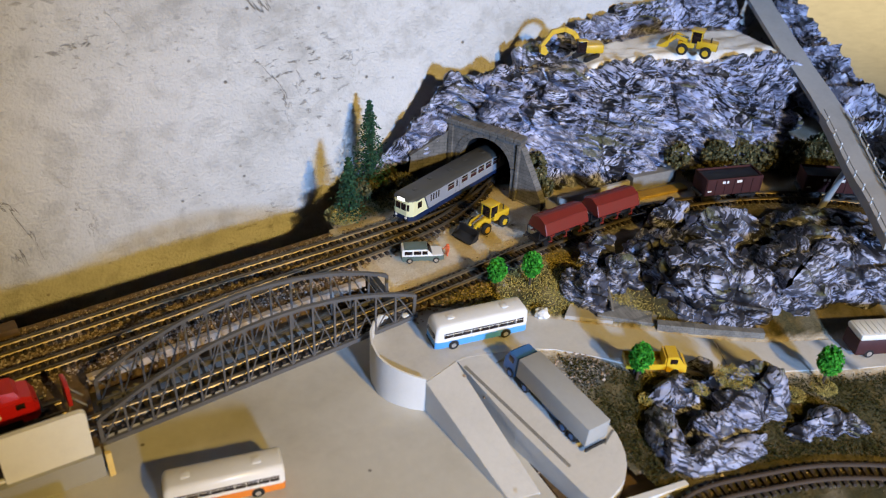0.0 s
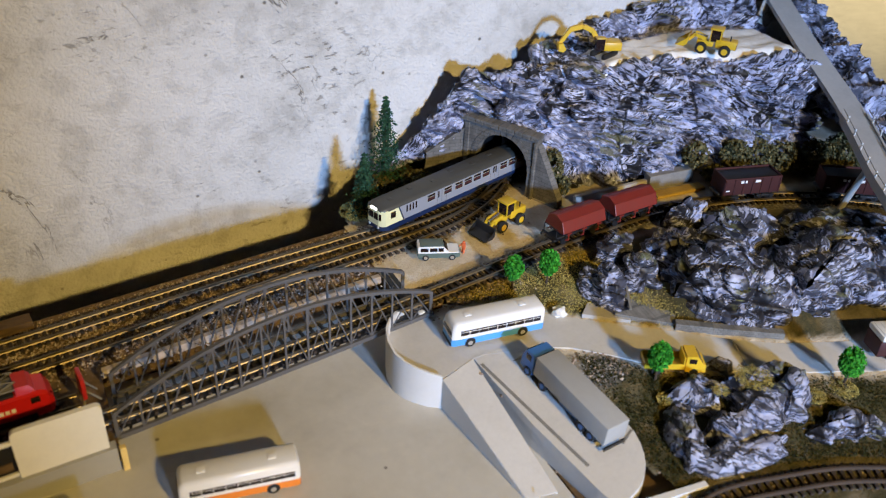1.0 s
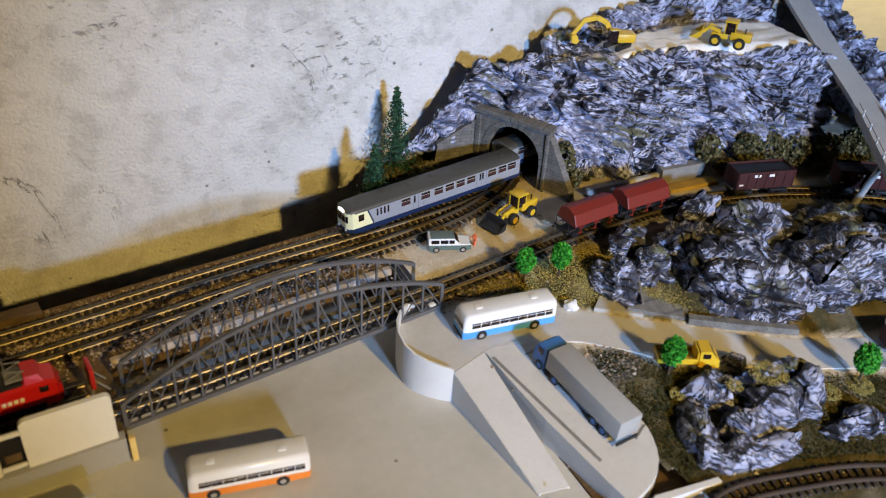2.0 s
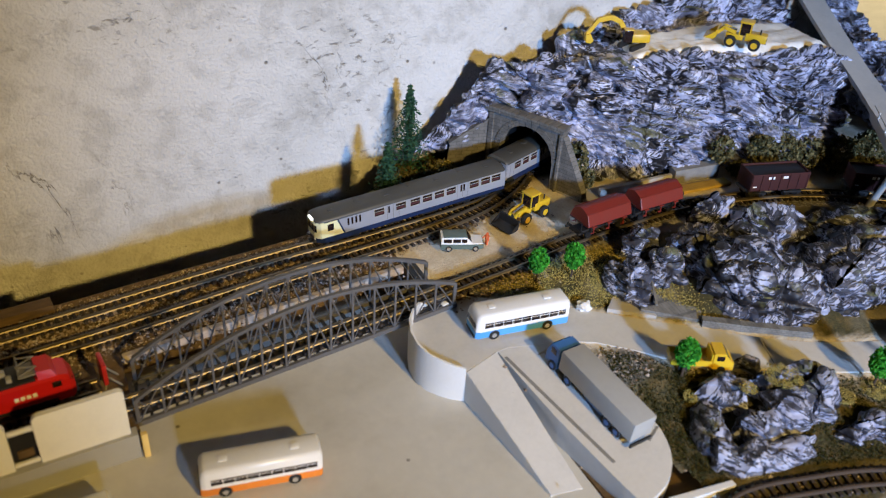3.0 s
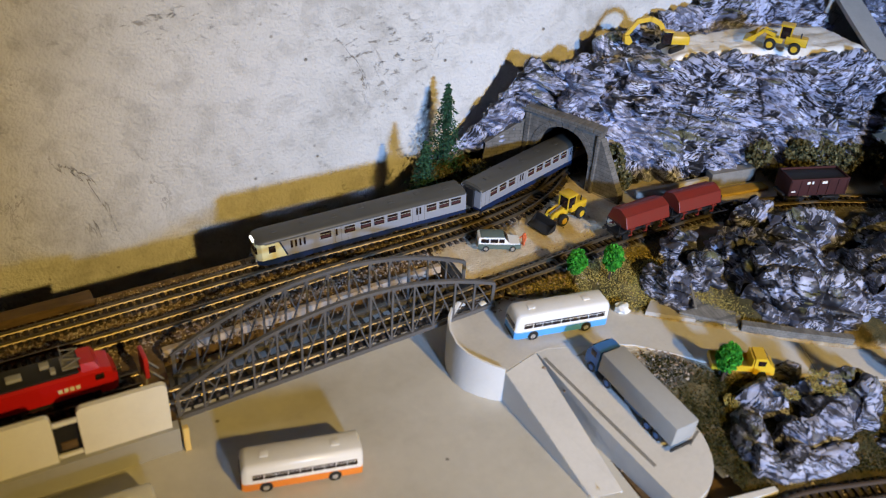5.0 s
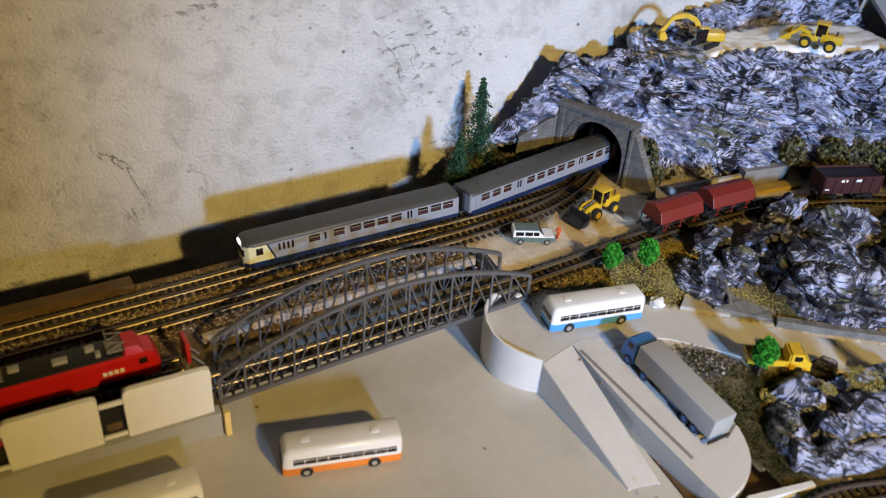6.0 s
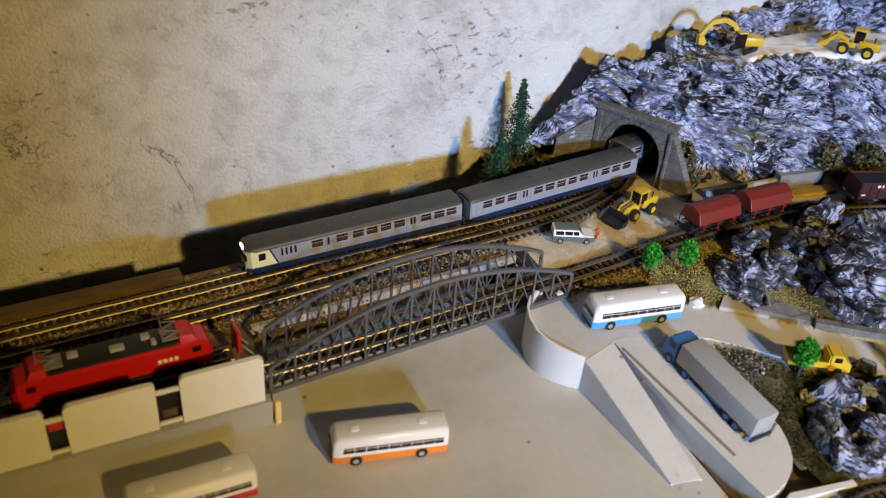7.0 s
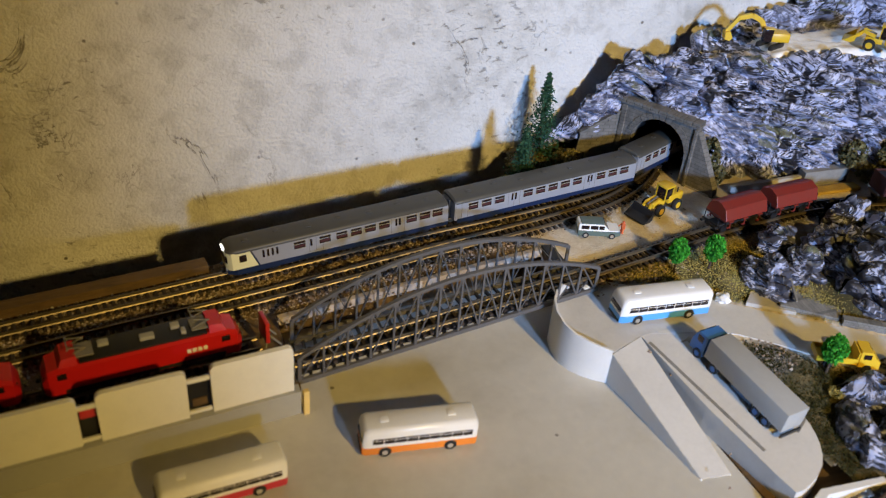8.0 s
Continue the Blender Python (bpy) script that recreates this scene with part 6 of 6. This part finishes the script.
def fir_tree(x, y, z, h, seed):
    rng = random.Random(seed)
    c = thing("fir_tree", x, y, z, rng.uniform(0, 360), "slender dark green model fir tree beside the tunnel", "fir tree", "fir trees")
    bm = BM()
    rod(bm, (0, 0, -0.3), (0, 0, h * 0.97), 0.13, 8, 0.02)
    part("trunk", bm, M["bark"], c)
    verts, faces = [], []
    n = int(h * 3.6)
    for i in range(n):
        f = i / n
        zz = h * (0.10 + 0.88 * f)
        rad = ((1 - f) * h * 0.31 + 0.07) * (1.0 + 0.22 * math.sin(i * 2.1 + seed))
        for k in range(13):
            a = k * 6.283 / 13 + i * 0.7 + rng.uniform(-0.2, 0.2)
            r = rad * rng.uniform(0.6, 1.08)
            for j in range(4):
                g = (j + 0.6) / 4
                px, py, pz = r * g * math.cos(a), r * g * math.sin(a), zz - 0.34 * r * g + rng.uniform(-0.03, 0.03)
                v, fc = clumps([(px, py, pz)], 0.12 + 0.05 * (1 - g), rng, 0.7)
                o = len(verts)
                verts += v
                faces += [tuple(o + q for q in t) for t in fc]
    raw("crown", verts, faces, M["fir"], c)


fir_tree(21.9, 53.0, 2.6, 7.2, 3)
fir_tree(19.0, 49.9, 2.5, 4.9, 4)


def leaf_tree(x, y, h, seed):
    rng = random.Random(seed)
    c = thing("leafy_tree", x, y, land(x, y), rng.uniform(0, 360), "bright green model tree on a thin dark trunk", "tree", "small green trees")
    bm = BM()
    rod(bm, (0, 0, -0.2), (0.03, 0, h * 0.5), 0.09, 8, 0.05)
    for k in range(5):
        a = k * 1.257
        rod(bm, (0.02, 0, h * 0.42), (0.4 * math.cos(a), 0.4 * math.sin(a), h * rng.uniform(0.6, 0.85)), 0.04, 6, 0.015)
    part("trunk", bm, M["bark"], c)
    places = []
    while len(places) < 1100:
        p = Vector((rng.gauss(0, 1), rng.gauss(0, 1), rng.gauss(0, 1)))
        p = p.normalized() * rng.uniform(0.35, 1.0) ** 0.6
        if noise.noise((p.x * 2.2 + seed, p.y * 2.2, p.z * 2.2)) < -0.22 and p.length > 0.7:
            continue
        places.append((p.x * h * 0.265, p.y * h * 0.265, h * 0.66 + p.z * h * 0.37))
    v, f = clumps(places, 0.1, rng)
    raw("crown", v, f, M["leaf"], c)


leaf_tree(23.95, 38.35, 2.35, 11), leaf_tree(26.05, 37.75, 2.4, 12), leaf_tree(27.3, 28.5, 2.5, 13), leaf_tree(36.7, 23.8, 2.6, 14)


def bush(x, y, z, r, h, seed, lab="dry brown-green model bush growing at the mountain foot", mt="bush"):
    rng = random.Random(seed)
    places = []
    for _ in range(int((420 if mt == "bush" else 6000) * r * h)):
        p = Vector((rng.gauss(0, 1), rng.gauss(0, 1), rng.gauss(0, 1))).normalized() * rng.uniform(0.3, 1) ** 0.5
        if noise.noise((p.x * 2 + seed, p.y * 2, p.z * 2)) < -0.15:
            continue
        places.append((p.x * r, p.y * r, h * 0.5 + p.z * h * 0.5))
    v, f = clumps(places, 0.15 if mt == "bush" else 0.035, rng)
    ob = raw("bush", v, f, M[mt])
    ob.location = (x * CM, y * CM, z * CM)
    tagged(ob, lab, "bush", "bushes")


for k, (x, y, z, r, h) in enumerate(((32.3, 47.2, 3.0, 0.9, 3.2), (33.0, 46.8, 2.6, 0.7, 1.6), (43.2, 44.6, 4.0, 1.0, 2.0), (46.6, 44.0, 3.6, 1.2, 2.2), (48.8, 43.6, 3.2, 1.2, 2.4), (50.8, 43.2, 2.8, 1.3, 2.6), (45.0, 44.2, 2.6, 0.9, 1.4), (53.0, 42.4, 2.5, 1.5, 3.0), (55.5, 41.5, 2.5, 1.6, 3.4), (21.3, 52.6, 2.6, 1.2, 1.0), (24.0, 52.0, 2.6, 1.3, 1.0), (18.9, 50.4, 2.5, 0.8, 0.7))):
    bush(x, y, z, r, h, 20 + k)
for k, (x, y, z, r, h) in enumerate(((28.3, 28.2, 1.5, 0.6, 0.5), (30.9, 25.2, 3.15, 1.1, 0.4), (29.0, 25.5, 2.7, 0.5, 0.35), (36.6, 23.6, 1.4, 0.8, 0.6), (34.6, 23.9, 1.5, 0.7, 0.4), (27.0, 27.2, 1.3, 0.5, 0.5), (18.6, 50.1, 2.35, 1.3, 0.8), (23.4, 51.0, 2.5, 0.8, 0.5), (25.4, 51.4, 2.5, 0.9, 0.6), (24.4, 52.4, 2.6, 0.9, 0.9))):
    bush(x, y, z, r, h, 50 + k, "tuft of pale yellow-green turf on rock", "tuft")


def turf_patch(name, lab, n, region, mt, size):
    rng = random.Random(n)
    places = []
    while len(places) < n:
        x, y = rng.uniform(17.5, 48), rng.uniform(17, 55)
        d = region(x, y)
        if d > 0 and rng.random() < d * (0.6 + 1.2 * fbm(x * 0.6, y * 0.6, 2.0, 2)):
            places.append((x, y, land(x, y) + rng.uniform(0.0, 0.1)))
    v, f = clumps(places, size, rng, 0.7)
    tagged(raw(name, v, f, M[mt]), lab, "turf", kind="stuff")


def north_bank(x, y):
    u = lerp_x(x, ROAD_UP)
    return smooth01((y - u - 0.1) / 0.6) * smooth01((39.6 + 0.06 * (x - 17) - y) / 1.0) * smooth01((33 - x) / 3) * (x > 19.4)


def south_side(x, y):
    return smooth01((lerp_x(x, ROAD_LOW) - 0.3 - y) / 0.6) * smooth01((y - lerp_x(x, [(22, 20.6), (25, 22.2), (29, 21.6), (34, 20.0), (42, 15.4)])) / 0.5) * (x > 23.6 + 0.12 * abs(y - 26))


turf_patch("turf", "yellow-green scatter turf on the bank", 14000, north_bank, "tuft", 0.05)
turf_patch("turf", "dark olive scatter turf beside the rocks", 20000, south_side, "moss", 0.06)
turf_patch("turf", "olive scatter turf under the fir trees", 5200, lambda x, y: smooth01((y - 49.2) / 0.6) * (x < 30) * (x > 17.2 + (y - 49) * 0.55), "moss", 0.07)

bm = BM()
bmesh.ops.create_icosphere(bm, subdivisions=3, radius=0.42)
for v in bm.verts:
    v.co *= 1 + 0.5 * noise.noise(v.co * 4)
    v.co.z *= 0.75
st = part("boulder", bm, M["white"], smooth=0)
st.location = (25.5 * CM, 35.4 * CM, 2.2 * CM)
tagged(st, "small crumpled white stone at the roadside", "stone")


# ------------------------------------------------------------------ movement
FRONT_X = [(0, 21.35), (0.5, 19.8), (1.0, 18.3), (1.5, 16.8), (2.25, 14.8), (3.0, 12.7), (3.5, 11.2), (4.0, 9.7), (4.5, 8.15), (5.25, 5.85), (6.0, 3.6), (6.5, 2.25), (7.0, 0.95), (7.5, -0.35), (8.0, -1.75)]


def motions():
    q, u = FAR
    for k, c in enumerate(COACHES):
        rows = []
        for t, x in FRONT_X:
            s = float(np.interp(x, q[:, 0], u)) + k * (CL + 0.34)
            a, b = at_len(FAR, s + 2.1), at_len(FAR, s + CL - 2.1)
            d, m = a - b, (a + b) / 2
            rows.append((t, pose(m.x * CM, m.y * CM, m.z * CM, 0, -math.degrees(math.atan2(d.z, d.xy.length)), math.degrees(math.atan2(d.y, d.x)))))
        walk(c, rows)


motions()
